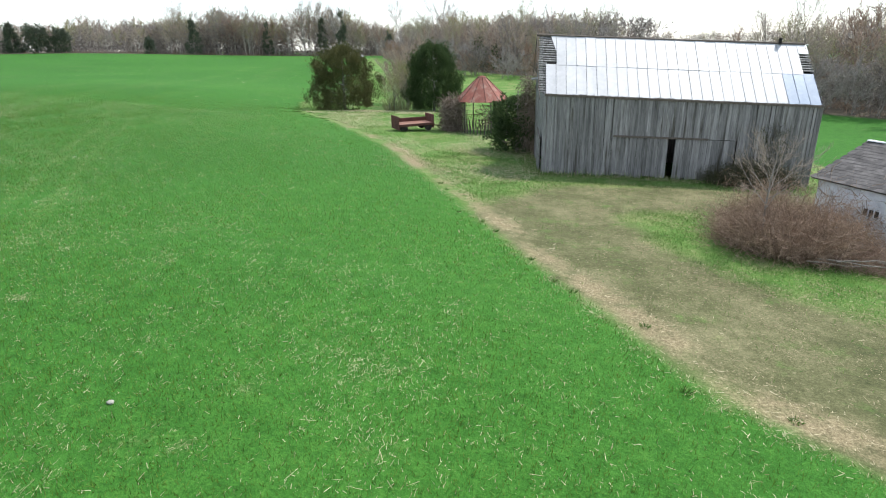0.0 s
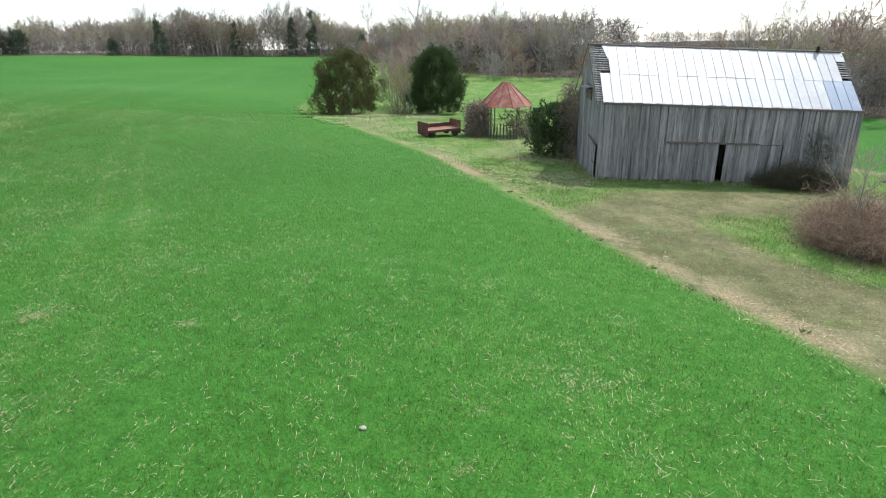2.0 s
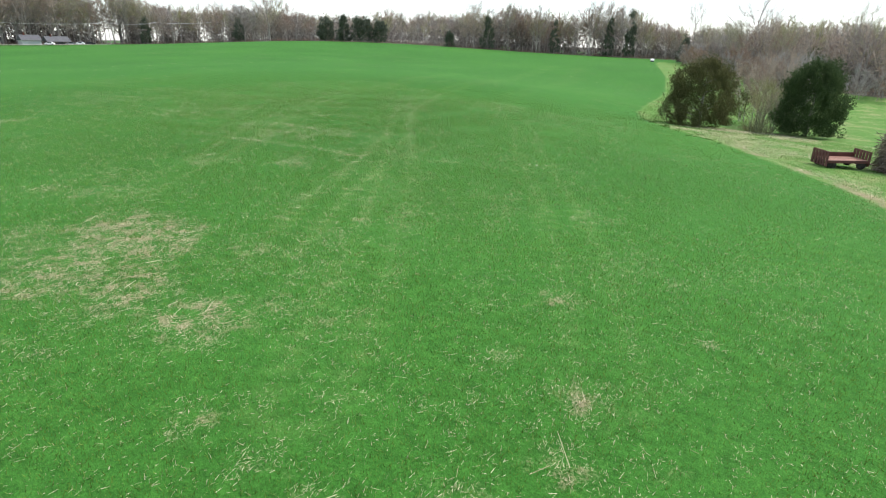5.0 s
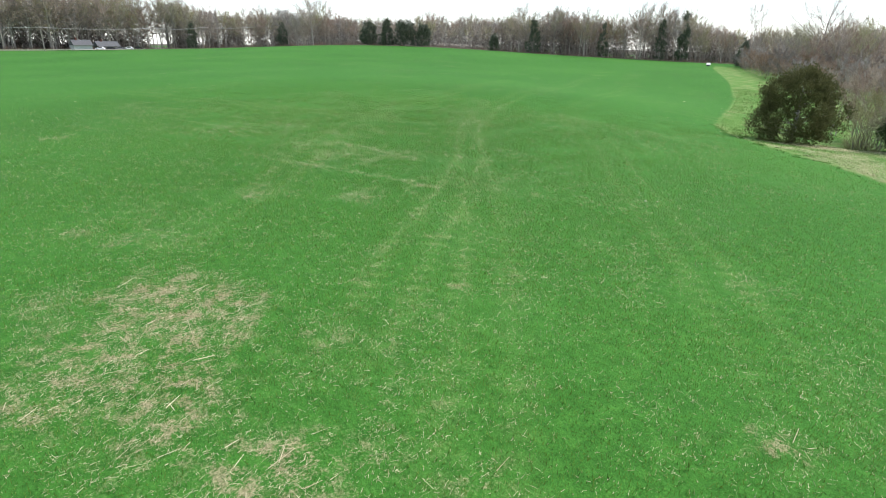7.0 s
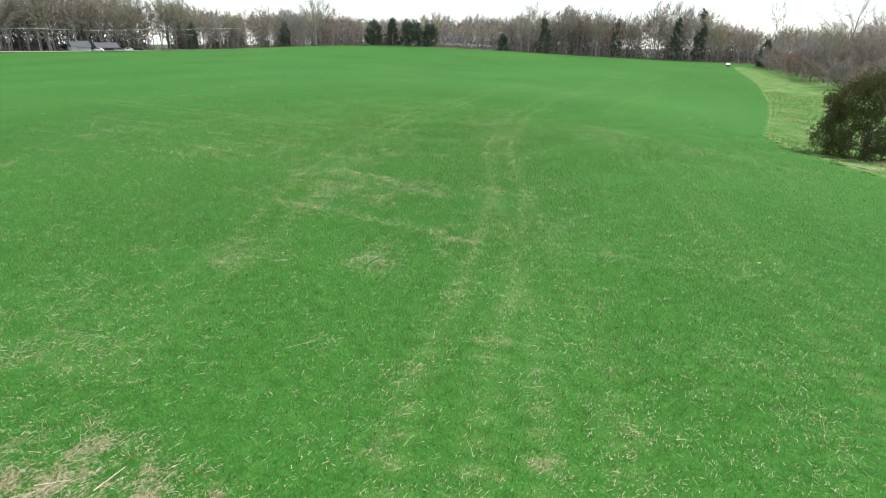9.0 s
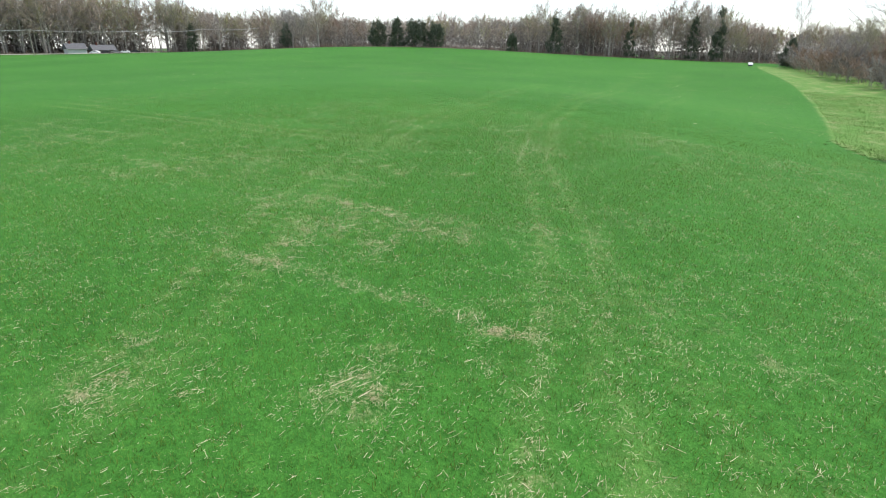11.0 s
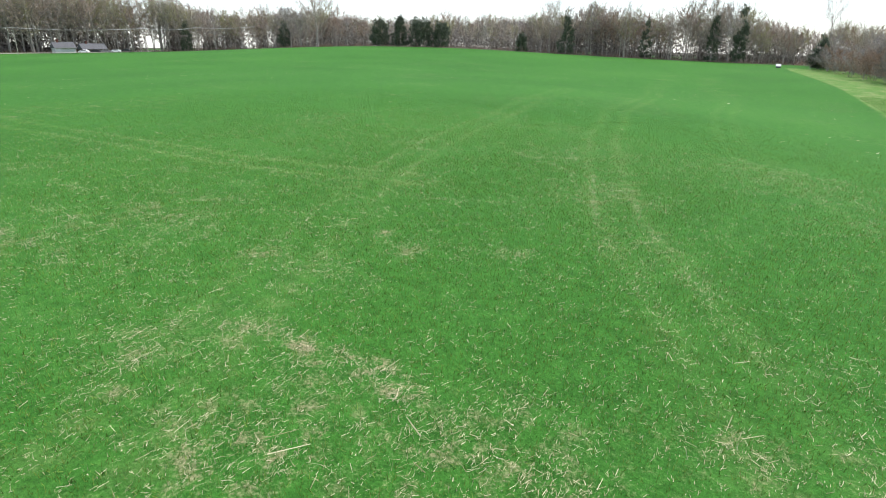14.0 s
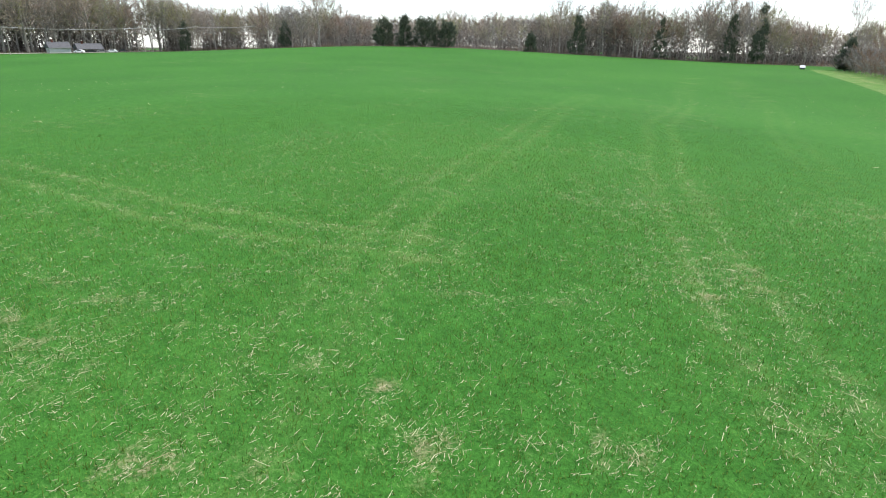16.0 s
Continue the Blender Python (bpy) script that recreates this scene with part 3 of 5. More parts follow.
def bare_tree(rng, height, wide, fork, trunk_r, limbs=8, buds=0.0, rise=0.5, thick=1.0, lean=0.0):
    """A leafless tree whose limbs fill a domed crown: wide is the crown's half width over the height, fork where it begins, rise how steeply the
    limbs climb. Returns mesh data of trunk, crown and buds, and of a lighter trunk and crown for the depth of the wood."""
    H, k = height, height / 16 * thick
    mid = Vector((lean * H * 0.5, 0, H * (fork + 1) / 2))
    rx, rz = wide * H, H * (1 - fork) / 2
    top = Vector((lean * H + rng.normal() * 0.03 * H, rng.normal() * 0.03 * H, H * 0.93))
    stem = bend(Vector((0, 0, -0.2)), Vector((rng.normal() * 0.03 * H, rng.normal() * 0.03 * H, H * 0.45)), top, 6)
    trunk = [[(p, trunk_r * (1 - 0.93 * i / 6)) for i, p in enumerate(stem)]]
    first, second, third = [], [], []
    for i in range(limbs):
        s = fork * 0.8 + (0.78 - fork * 0.8) * (i + rng.random() * 0.8) / limbs
        q = s * 6
        base = stem[int(q)].lerp(stem[int(q) + 1], q - int(q))
        a = i * 2.4 + rng.random()
        up = -0.1 + 0.95 * (i + rng.random()) / limbs
        c = math.sqrt(max(1 - up * up, 0.05))
        end = mid + Vector((math.cos(a) * c * rx, math.sin(a) * c * rx, up * rz)) * rng.uniform(0.82, 1.02)
        if end.z < base.z + 0.08 * H:
            end.z = base.z + 0.08 * H
        first.append(bend(base, base.lerp(end, 0.45) + Vector((0, 0, -0.05 * H * (1 - rise) + rng.normal() * 0.02 * H)), end, 4))
        trunk.append([(p, max(trunk_r * 0.5 * (1 - 0.85 * j / 4) * (1.1 - s), 0.012 * k)) for j, p in enumerate(first[-1])])
    for path in first + [stem[3:]]:
        n = len(path) - 1
        for j in range(7):
            u = 0.22 + 0.78 * (j + rng.random()) / 7
            q = min(u * n, n - 0.01)
            base = path[int(q)].lerp(path[int(q) + 1], q - int(q))
            along_ = (path[int(q) + 1] - path[int(q)]).normalized()
            out = (base - mid).normalized()
            d = (along_ * 0.75 + out * 0.55 + Vector((0, 0, rise * 0.7)) + Vector(rng.normal(size=3)) * 0.42).normalized()
            ln = H * rng.uniform(0.09, 0.17) * (1.15 - 0.5 * u)
            end = base + d * ln
            second.append([base, base + d * ln * 0.5 + Vector(rng.normal(size=3)) * ln * 0.06, end])
    for path in second:
        d0 = (path[2] - path[0])
        for j in range(5):
            u = 0.25 + 0.75 * (j + rng.random()) / 5
            base = path[0].lerp(path[2], u)
            d = (d0.normalized() + Vector(rng.normal(size=3)) * 0.5 + Vector((0, 0, 0.35 * rise))).normalized()
            third.append((base, d, H * rng.uniform(0.05, 0.10)))
    base = np.array([tuple(b) for b, _, _ in third])
    d = np.array([tuple(v) for _, v, _ in third])
    ln = np.array([v for _, _, v in third])
    r2 = ribbons(second, 0.026 * k, 0.010 * k, rng)
    tri = [slivers(base, d, ln, np.full(len(base), 0.034 * k), rng)]
    for u in (0.4, 0.7, 1.0):
        e = d + rng.normal(size=d.shape) * 0.5 + np.array([0, 0, 0.2])
        e /= np.linalg.norm(e, axis=1)[:, None]
        tri.append(slivers(base + d * (ln * u)[:, None], e, rng.uniform(0.03, 0.065, len(d)) * H, np.full(len(d), 0.032 * k), rng))
    VT, FT = joined(tri)
    crown = (np.concatenate([r2[0], VT]), [r2[1], FT + len(r2[0])])
    bud = None
    if buds:
        j = rng.integers(0, len(d), int(len(d) * 3 * buds))
        q = base[j] + d[j] * (ln[j] * rng.uniform(0.3, 1.5, len(j)))[:, None] + rng.normal(size=(len(j), 3)) * 0.2 * k
        bd = rng.normal(size=(len(j), 3))
        bd /= np.linalg.norm(bd, axis=1)[:, None]
        bud = slivers(q, bd, np.full(len(j), 0.16 * k), np.full(len(j), 0.11 * k), rng)
    rear_trunk = tubes([trunk[0][::2]] + [p[::2] for p in trunk[1:]], 3)
    q2 = ribbons(second[::2], 0.06 * k, 0.025 * k, rng)
    h = slice(None, None, 2)
    e = d[h] + rng.normal(size=d[h].shape) * 0.6
    e /= np.linalg.norm(e, axis=1)[:, None]
    t2 = joined([slivers(base[h], d[h], ln[h] * 1.2, np.full(len(base[h]), 0.12 * k), rng), slivers(base[h] + d[h] * (ln[h] * 0.5)[:, None], e, ln[h], np.full(len(base[h]), 0.11 * k), rng)])
    rear_crown = (np.concatenate([q2[0], t2[0]]), [q2[1], t2[1] + len(q2[0])])
    return tubes(trunk, 4), crown, bud, rear_trunk, rear_crown


def conifer_data(rng, height, width, count, spray=0.55, low=0.08, ragged=0.25, round_top=False, lobes=0, puff=0.036):
    """Crown of many small sprays round a stem, gathered in lobes, uneven in outline."""
    n = lobes or count
    h = low + (1 - low) * rng.random(n) ** (0.9 if round_top else 1.25)
    a = rng.random(n) * 2 * math.pi
    prof = np.sqrt(np.maximum(1 - ((h - 0.36) / 0.65) ** 2, 0.02)) if round_top else np.minimum((1 - h) ** 0.66, 0.55 + h * 2) * 1.1 + 0.03
    lump = 1 + ragged * np.sin(a * 2 + h * 6 + 1) * np.cos(a * 3 - h * 8) + ragged * 0.6 * np.sin(a * 7 + h * 21) + ragged * 0.35 * rng.normal(size=n)
    r = width / 2 * prof * lump * (0.55 + 0.45 * rng.random(n) ** 0.4)
    p = np.stack([np.cos(a) * r, np.sin(a) * r, h * height], 1)
    if lobes:
        j = rng.integers(0, lobes, count)
        size = rng.uniform(0.6, 1.3, lobes)[j][:, None]
        p = p[j] * np.array([0.93, 0.93, 0.96]) + rng.normal(size=(count, 3)) * np.array([1.0, 1.0, 1.4]) * puff * width * size
        p[:, 2] = np.maximum(p[:, 2], 0.05 * height)
        a, h = np.arctan2(p[:, 1], p[:, 0]), p[:, 2] / height
    V, F, k = [], [], 0
    out = np.stack([np.cos(a) * 0.8, np.sin(a) * 0.8, 0.7 + 0.5 * h], 1)
    for _ in range(6):
        d = out + rng.normal(size=(count, 3)) * 0.55
        d /= np.linalg.norm(d, axis=1)[:, None]
        v, f = slivers(p, d, spray * rng.uniform(0.5, 1.2, count), spray * rng.uniform(0.14, 0.32, count), rng)
        V.append(v)
        F.append(f + k)
        k += len(v)
    return np.concatenate(V), np.concatenate(F)


def brush_data(rng, count, rx, ry, height, arch=0.6, width=0.03, segs=3):
    """Many thin arching stems that rise from a patch."""
    a, r = rng.random(count) * 2 * math.pi, np.sqrt(rng.random(count))
    p = np.stack([np.cos(a) * r * rx, np.sin(a) * r * ry, np.zeros(count)], 1)
    d = np.stack([np.cos(a) * r, np.sin(a) * r, np.full(count, 1.4)], 1) + rng.normal(size=(count, 3)) * 0.35
    d /= np.linalg.norm(d, axis=1)[:, None]
    lump = 1 + 0.22 * np.sin(p[:, 0] * 5.3 / rx + 1.3) * np.cos(p[:, 1] * 4.1 / ry + 0.4) + 0.15 * np.sin(a * 3 + 2)
    L = height * (1.12 - 0.45 * r) * lump * rng.uniform(0.45, 1.1, count) * np.where(rng.random(count) < 0.05, 1.3, 1.0)
    V, F, k = [], [], 0
    for i in range(segs):
        e = p + d * (L / segs)[:, None]
        side = np.cross(d, rng.normal(size=d.shape))
        side /= np.linalg.norm(side, axis=1)[:, None]
        w0, w1 = width * (1 - i / segs), width * (1 - (i + 1) / segs) + 0.003
        q = np.empty((count, 4, 3))
        q[:, 0], q[:, 1], q[:, 2], q[:, 3] = p - side * w0 / 2, p + side * w0 / 2, e + side * w1 / 2, e - side * w1 / 2
        V.append(q.reshape(-1, 3))
        F.append(np.arange(4 * count).reshape(-1, 4) + k)
        k += 4 * count
        p = e
        d = d + rng.normal(size=d.shape) * 0.3
        d[:, 2] -= arch * (i + 1) / segs
        d /= np.linalg.norm(d, axis=1)[:, None]
    # side twigs
    tp = np.concatenate([v.reshape(-1, 4, 3)[:, 2] for v in V])
    td = rng.normal(size=tp.shape) + np.array([0, 0, 0.4])
    td /= np.linalg.norm(td, axis=1)[:, None]
    tv, tf = slivers(tp, td, rng.uniform(0.2, 0.6, len(tp)) * height / 2, np.full(len(tp), width * 0.6), rng)
    return np.concatenate(V + [tv]), [np.concatenate(F), tf + k]


rng = np.random.default_rng(7)
# crown's half width, fork, trunk radius, limbs, buds, rise
FORMS = [(0.30, 0.28, 0.20, 9, 0.8, 0.5), (0.20, 0.38, 0.16, 8, 0.0, 0.8), (0.42, 0.20, 0.32, 11, 0.0, 0.35), (0.17, 0.45, 0.13, 7, 0.9, 0.9), (0.33, 0.25, 0.22, 10, 0.0, 0.6), (0.24, 0.32, 0.17, 9, 0.7, 0.9), (0.14, 0.5, 0.14, 6, 0.0, 0.8)]
KINDS = [bare_tree(rng, 16.0, w, f, r, n, b, up, 1.25, rng.normal() * 0.03) for w, f, r, n, b, up in FORMS]


def tree_template(k):
    trunk, crown, bud = KINDS[k][:3]
    t = thing("bare_tree", Matrix(), "tall leafless deciduous tree with grey bark at the wood's edge", "tree", "trees along the wood's edge")
    part("trunk", trunk, M_BARK, t)
    tagged(part("crown", crown, M_TWIG, t), kind="stuff")
    if bud:
        tagged(part("bud_haze", bud, M_BUD if k != 5 else M_BUD_RED, t, "pale green spring buds" if k != 5 else "reddish spring buds"), kind="stuff")
    return t


# how tall the woods grow from place to place
WOOD_TOPS = [(-375, -14, 31), (-371, 18, 29), (-361, 48, 26), (-352, 58, 22), (-341, 68, 19), (-327, 77, 18.5), (-316, 84, 18.5), (-302, 89, 16.5), (-286, 95, 17), (-410, 215, 19), (-350, 270, 20), (-270, 290, 20), (-271, 103, 14), (-263, 107, 10), (-249, 116, 9.5),
             (-235, 129, 10.5), (-218, 146, 12), (-210, 152, 10.5), (-204, 160, 18), (-191, 175, 21), (-180, 189, 15.5), (-168, 202, 22), (-153, 210, 19), (-146, 215, 16), (-140, 219, 15), (-116, 196, 12.5), (-104, 180, 12)]
WOOD_TOPS_EAST = [(-61, 123, 13.5), (-41, 109, 14.5), (-30, 105, 14), (-16, 102, 14), (-120, 246, 15), (-80, 221, 16), (-150, 245, 15), (-26, 298, 8), (-3, 294, 8.5), (34, 286, 9), (9, 67, 11), (16, 60, 13), (21, 56, 12), (40, 43, 12)]


def wood_height(x, y):
    """The height that the tallest trees reach at a place."""
    total = weight = 0.0
    for px, py, h in WOOD_TOPS + WOOD_TOPS_EAST:
        w = 1.0 / (((x - px) ** 2 + (y - py) ** 2) ** 2 + 30.0)
        total, weight = total + w * h, weight + w
    return total / weight * (0.78 + 0.42 * float(value_noise(x, y, 0.09, 20)))


def along(line, step, rng, jitter):
    out, carry = [], 0.0
    for (ax, ay), (bx, by) in zip(line, line[1:]):
        n = math.hypot(bx - ax, by - ay)
        s = carry
        while s < n:
            out.append((ax + (bx - ax) * s / n + rng.normal() * jitter, ay + (by - ay) * s / n + rng.normal() * jitter, (-(by - ay) / n, (bx - ax) / n)))
            s += step * rng.uniform(0.7, 1.3)
        carry = s - n
    return out


templates = [tree_template(k) for k in range(7)]
used = [0] * 7
back, deep_back = [], []
for line, height, step, deep in WOODS:
    for x, y, nrm in along(line, step, rng, 2.0):
        k, q = int(rng.integers(0, 7)), rng.random() ** 2 * 8
        x, y = x + nrm[0] * q, y + nrm[1] * q
        s = wood_height(x, y) / 16 * (rng.uniform(1.0, 1.1) if rng.random() < 0.35 else rng.uniform(0.68, 0.98))
        m = Matrix.LocRotScale((x, y, gz(x, y)), Euler((0, 0, rng.random() * 6.28)), (s, s, s))
        if used[k]:
            c = copy_thing(templates[k], m)
            c.scale = (s, s, s)
        else:
            templates[k].matrix_world = m
        used[k] += 1
    for depth, share in ((5, 0.9), (10, 0.8), (16, 0.75), (23, 0.75), (31, 0.75))[:(0, 0, 2, 5)[deep]]:
        for x, y, nrm in along(line, step * share, rng, 2.0):
            x, y = x + nrm[0] * depth, y + nrm[1] * depth
            back.append((x, y, wood_height(x, y) * rng.uniform(0.72, 1.05), int(rng.integers(0, 7))))
    if deep > 1:
        for x, y, nrm in along(line, 2.8, rng, 1.0):
            q = rng.uniform(10, 44)
            deep_back.append((x + nrm[0] * q, y + nrm[1] * q))


def woods_mass(items, pick, name, material, label):
    V, F4, F3, k = [], [], [], 0
    for x, y, h, kind in items:
        v, f = pick(KINDS[kind])
        f = f if isinstance(f, list) else [f]
        a, s = rng.random() * 6.28, h / 16
        R = np.array([[math.cos(a), -math.sin(a), 0], [math.sin(a), math.cos(a), 0], [0, 0, 1]]) * s
        V.append(v @ R.T + np.array([x, y, gz(x, y)]))
        for g in f:
            (F4 if g.shape[1] == 4 else F3).append(g + k)
        k += len(v)
    groups = [np.concatenate(g) for g in (F4, F3) if g]
    return tagged(part(name, (np.concatenate(V), groups), material), label, "woods", kind="stuff")


woods_mass(back, lambda d: d[3], "wood_trunks", M_BARK, "grey trunks deep in the leafless wood")
hue = [float(value_noise(x, y, 0.05, 23)) * 0.75 + rng.random() * 0.4 for x, y, _, _ in back]
for lo, hi, material, label in ((0.0, 0.40, M_MAST, "bare grey twigs deep in the leafless wood"), (0.40, 0.62, M_TAN, "bare tan twigs deep in the leafless wood"),
                                (0.62, 0.72, M_OLIVE, "budding yellow-green twigs deep in the wood"), (0.72, 2.0, M_BRUSH_RED, "reddish-brown twigs deep in the leafless wood")):
    woods_mass([b for b, v in zip(back, hue) if lo <= v < hi], lambda d: d[4], "wood_crowns", material, label)


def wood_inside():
    """The dim inside of the woods, its shade put into the twig colour: crossing branches, twigs and saplings, thinning
    out upwards.
    """
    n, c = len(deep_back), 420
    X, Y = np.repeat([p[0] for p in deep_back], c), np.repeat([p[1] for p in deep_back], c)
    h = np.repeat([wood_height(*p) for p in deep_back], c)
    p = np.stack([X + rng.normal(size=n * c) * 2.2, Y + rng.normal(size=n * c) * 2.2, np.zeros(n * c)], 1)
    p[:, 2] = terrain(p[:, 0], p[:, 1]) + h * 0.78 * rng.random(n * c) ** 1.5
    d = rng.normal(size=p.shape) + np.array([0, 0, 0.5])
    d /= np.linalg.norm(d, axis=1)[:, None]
    tagged(part("wood_twigs", slivers(p, d, h * rng.uniform(0.05, 0.13, n * c), h * rng.uniform(0.014, 0.03, n * c), rng), M_DEEP), "grey twigs far inside the leafless wood, with the shade put into their colour", "woods", kind="stuff")


wood_inside()


def undergrowth():
    """Low brush along and inside the wood's edge."""
    V, F4, F3, k = [], [], [], 0
    for line, height, step, deep in WOODS:
        far = max(math.hypot(line[0][0] + 10, line[0][1] + 25) / 170, 0.6)
        for x, y, nrm in along(line, 0.8 * far, rng, 0.9):
            q = rng.random() ** 1.5 * 9 - 1
            x, y = x + nrm[0] * q, y + nrm[1] * q
            v, (f4, f3) = brush_data(rng, 14, 0.9 * far, 0.9 * far, rng.uniform(0.6, 2.2) * (1 + 0.25 * far), 0.8, 0.05 * far)
            V.append(v + np.array([x, y, gz(x, y)]))
            F4.append(f4 + k)
            F3.append(f3 + k)
            k += len(v)
    return tagged(part("undergrowth", (np.concatenate(V), [np.concatenate(F4), np.concatenate(F3)]), M_BRUSH), "leafless brown brush along the wood's edge", "undergrowth", kind="stuff")


undergrowth()


# ---- barn ----
BARN_LEN, BARN_DEEP, RIDGE_N, EAVE_Z, RIDGE_Z, SAG = 14.85, 6.5, 3.25, 4.55, 7.6, 0.054
BARN_TURN = radians(20.2)


def barn_world(u, v):
    return u * math.cos(BARN_TURN) - v * math.sin(BARN_TURN), u * math.sin(BARN_TURN) + v * math.cos(BARN_TURN)


def barn_ground(u, v):
    return gz(*barn_world(u, v))


def plank_mesh(seed):
    """A sawn board one metre high and one wide, chipped at the foot, in the x-z plane."""
    r = random.Random(seed)
    bm = bmesh.new()
    n = 4
    low = [r.uniform(0, 0.012) for _ in range(n + 1)]
    rows = []
    for y in (0.0, 0.028):
        rows.append([bm.verts.new((i / n, y, low[i])) for i in range(n + 1)] + [bm.verts.new((1, y, 1)), bm.verts.new((0, y, 1))])
    bm.faces.new(rows[0])
    bm.faces.new(rows[1][::-1])
    for a in range(n + 3):
        b = (a + 1) % (n + 3)
        bm.faces.new((rows[0][b], rows[0][a], rows[1][a], rows[1][b]))
    me = bpy.data.meshes.new("plank")
    bm.to_mesh(me)
    bm.free()
    me.materials.append(M_PLANK)
    return me


PLANKS = [plank_mesh(s) for s in range(6)]


def plank(parent, x, y, z, width, height, turn=0.0, lean=0.0, r=random):
    ob = new("plank", r.choice(PLANKS))
    ob.parent = parent
    ob.matrix_basis = pose(x, y, z, 0, 0, turn) @ pose(0, 0, 0, 0, lean, 0) @ Matrix.Diagonal((width, 1, height, 1))
    return ob


def ribbed_sheet(width, length, ribs=1):
    """A roofing sheet in the x-y plane with a standing rib at its edge."""
    bm = bmesh.new()
    prof = [(0, 0), (0.0, 0.022), (0.02, 0.022), (0.03, 0.003), (width * 0.5, 0.0), (width - 0.005, 0.002)]
    a = [bm.verts.new((x, 0, z)) for x, z in prof]
    b = [bm.verts.new((x, length, z)) for x, z in prof]
    for i in range(len(prof) - 1):
        bm.faces.new((a[i], a[i + 1], b[i + 1], b[i]))
    ext = bmesh.ops.extrude_face_region(bm, geom=bm.faces[:])
    bmesh.ops.translate(bm, vec=(0, 0, -0.006), verts=[g for g in ext["geom"] if isinstance(g, bmesh.types.BMVert)])
    bmesh.ops.recalc_face_normals(bm, faces=bm.faces)
    return bm


def build_barn():
    r = random.Random(3)
    barn = thing("barn", Matrix.Rotation(BARN_TURN, 4, "Z"), "old grey weathered plank barn with a patched tin roof", "barn")
    top = lambda u: EAVE_Z - SAG * u
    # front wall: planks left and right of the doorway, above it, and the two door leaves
    # backing sheets whose near-black colour stands for the shade inside the barn
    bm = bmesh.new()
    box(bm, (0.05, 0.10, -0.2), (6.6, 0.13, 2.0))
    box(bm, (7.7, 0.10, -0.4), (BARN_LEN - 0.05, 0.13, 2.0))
    front = part("front_wall", bm, M_DARK, barn, "near-black backing behind the front planks, coloured as the barn's inside shade")
    u = 0.0
    while u < BARN_LEN - 0.05:
        w = min(r.uniform(0.13, 0.25), BARN_LEN - u)
        zt = top(u) - r.uniform(0.0, 0.03)
        if 4.0 < u < 10.6:
            zb = 2.12 - 0.045 * (u - 4) + r.uniform(-0.02, 0.02)
        else:
            zb = barn_ground(u, 0) - r.uniform(-0.12, 0.05)
        plank(front, u, r.uniform(-0.012, 0.012), zb, w - r.uniform(0.002, 0.012), zt - zb, 0, r.uniform(-0.5, 0.5) - 0.3, r)
        u += w
    for name, u0, u1, lean, lab in (("barn_door", 4.05, 6.95, 0.4, "closed grey plank barn door leaf"), ("barn_door", 7.32, 10.60, 0.9, "grey plank barn door leaf standing ajar")):
        door = part(name, boxed((u0 + 0.1, 0.035, barn_ground(u0, 0) + 0.5), (u1 - 0.1, 0.065, barn_ground(u0, 0) + 0.62)), M_TIMBER, barn, lab)
        u = u0
        while u < u1 - 0.03:
            w = min(r.uniform(0.17, 0.3), u1 - u)
            zb = barn_ground(u, 0) - r.uniform(-0.15, 0.02)
            plank(door, u, 0.006 + r.uniform(-0.008, 0.008), zb, w - 0.012, 2.10 - 0.045 * (u - 4) - zb, 0, lean + r.uniform(-0.4, 0.4), r)
            u += w
    part("door_rail", boxed((0, -0.06, -0.05), (5.2, 0.0, 0.05), pose(3.9, 0, 2.16, 0, 2.6, 0)), M_TIMBER, barn, "dark door rail above the doors")
    # gable walls
    for u0, turn, name in ((0.0, 90.0, "gable_wall"), (BARN_LEN, 90.0, "gable_wall")):
        drop = SAG * u0
        # gable backing, its near-black colour standing in for interior shade
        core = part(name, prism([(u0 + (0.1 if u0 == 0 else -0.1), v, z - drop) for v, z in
                                 ((0.1, 1.2), (BARN_DEEP - 0.1, 1.2), (BARN_DEEP - 0.1, EAVE_Z - 0.1), (RIDGE_N, RIDGE_Z - 0.15), (0.1, EAVE_Z - 0.1))], 0.02), M_DARK, barn, "near-black backing behind the gable boards, coloured as the barn's inside shade")
        v = 0.0
        while v < BARN_DEEP - 0.05:
            w = min(r.uniform(0.17, 0.3), BARN_DEEP - v)
            c = v + w / 2
            zt = EAVE_Z + (RIDGE_Z - EAVE_Z) * (1 - abs(c - RIDGE_N) / RIDGE_N) - drop - 0.05
            zb = barn_ground(u0, c) - r.uniform(0, 0.1)
            if u0 == 0 and 0.45 < c < 1.5:
                zb = 2.0
            if u0 == 0 and 2.5 < c < 3.9:
                plank(core, u0 - 0.03, v, zb, w - 0.01, 4.4 - zb, turn, r.uniform(-0.4, 0.4), r)
                zb = 5.25
            plank(core, u0 - (0.03 if u0 == 0 else -0.03), v, zb, w - 0.012, max(zt - zb, 0.05), turn, r.uniform(-0.4, 0.4), r)
            v += w
    # side door that has dropped off its upper hinge, with its slanting brace
    door = part("side_door", boxed((0.05, 0.03, 0.9), (1.15, 0.05, 1.0), pose(-0.16, 0.50, 0, 0, 0, 90) @ pose(0, 0, 0, 0, -7, 0)), M_TIMBER, barn, "sagging grey plank side door, half off its hinge")
    for i in range(6):
        plank(door, -0.16 - 0.01 * i, 0.52 + 0.2 * i, barn_ground(0, 0.6) + 0.02, 0.19, 1.95, 90, -6.5, r)
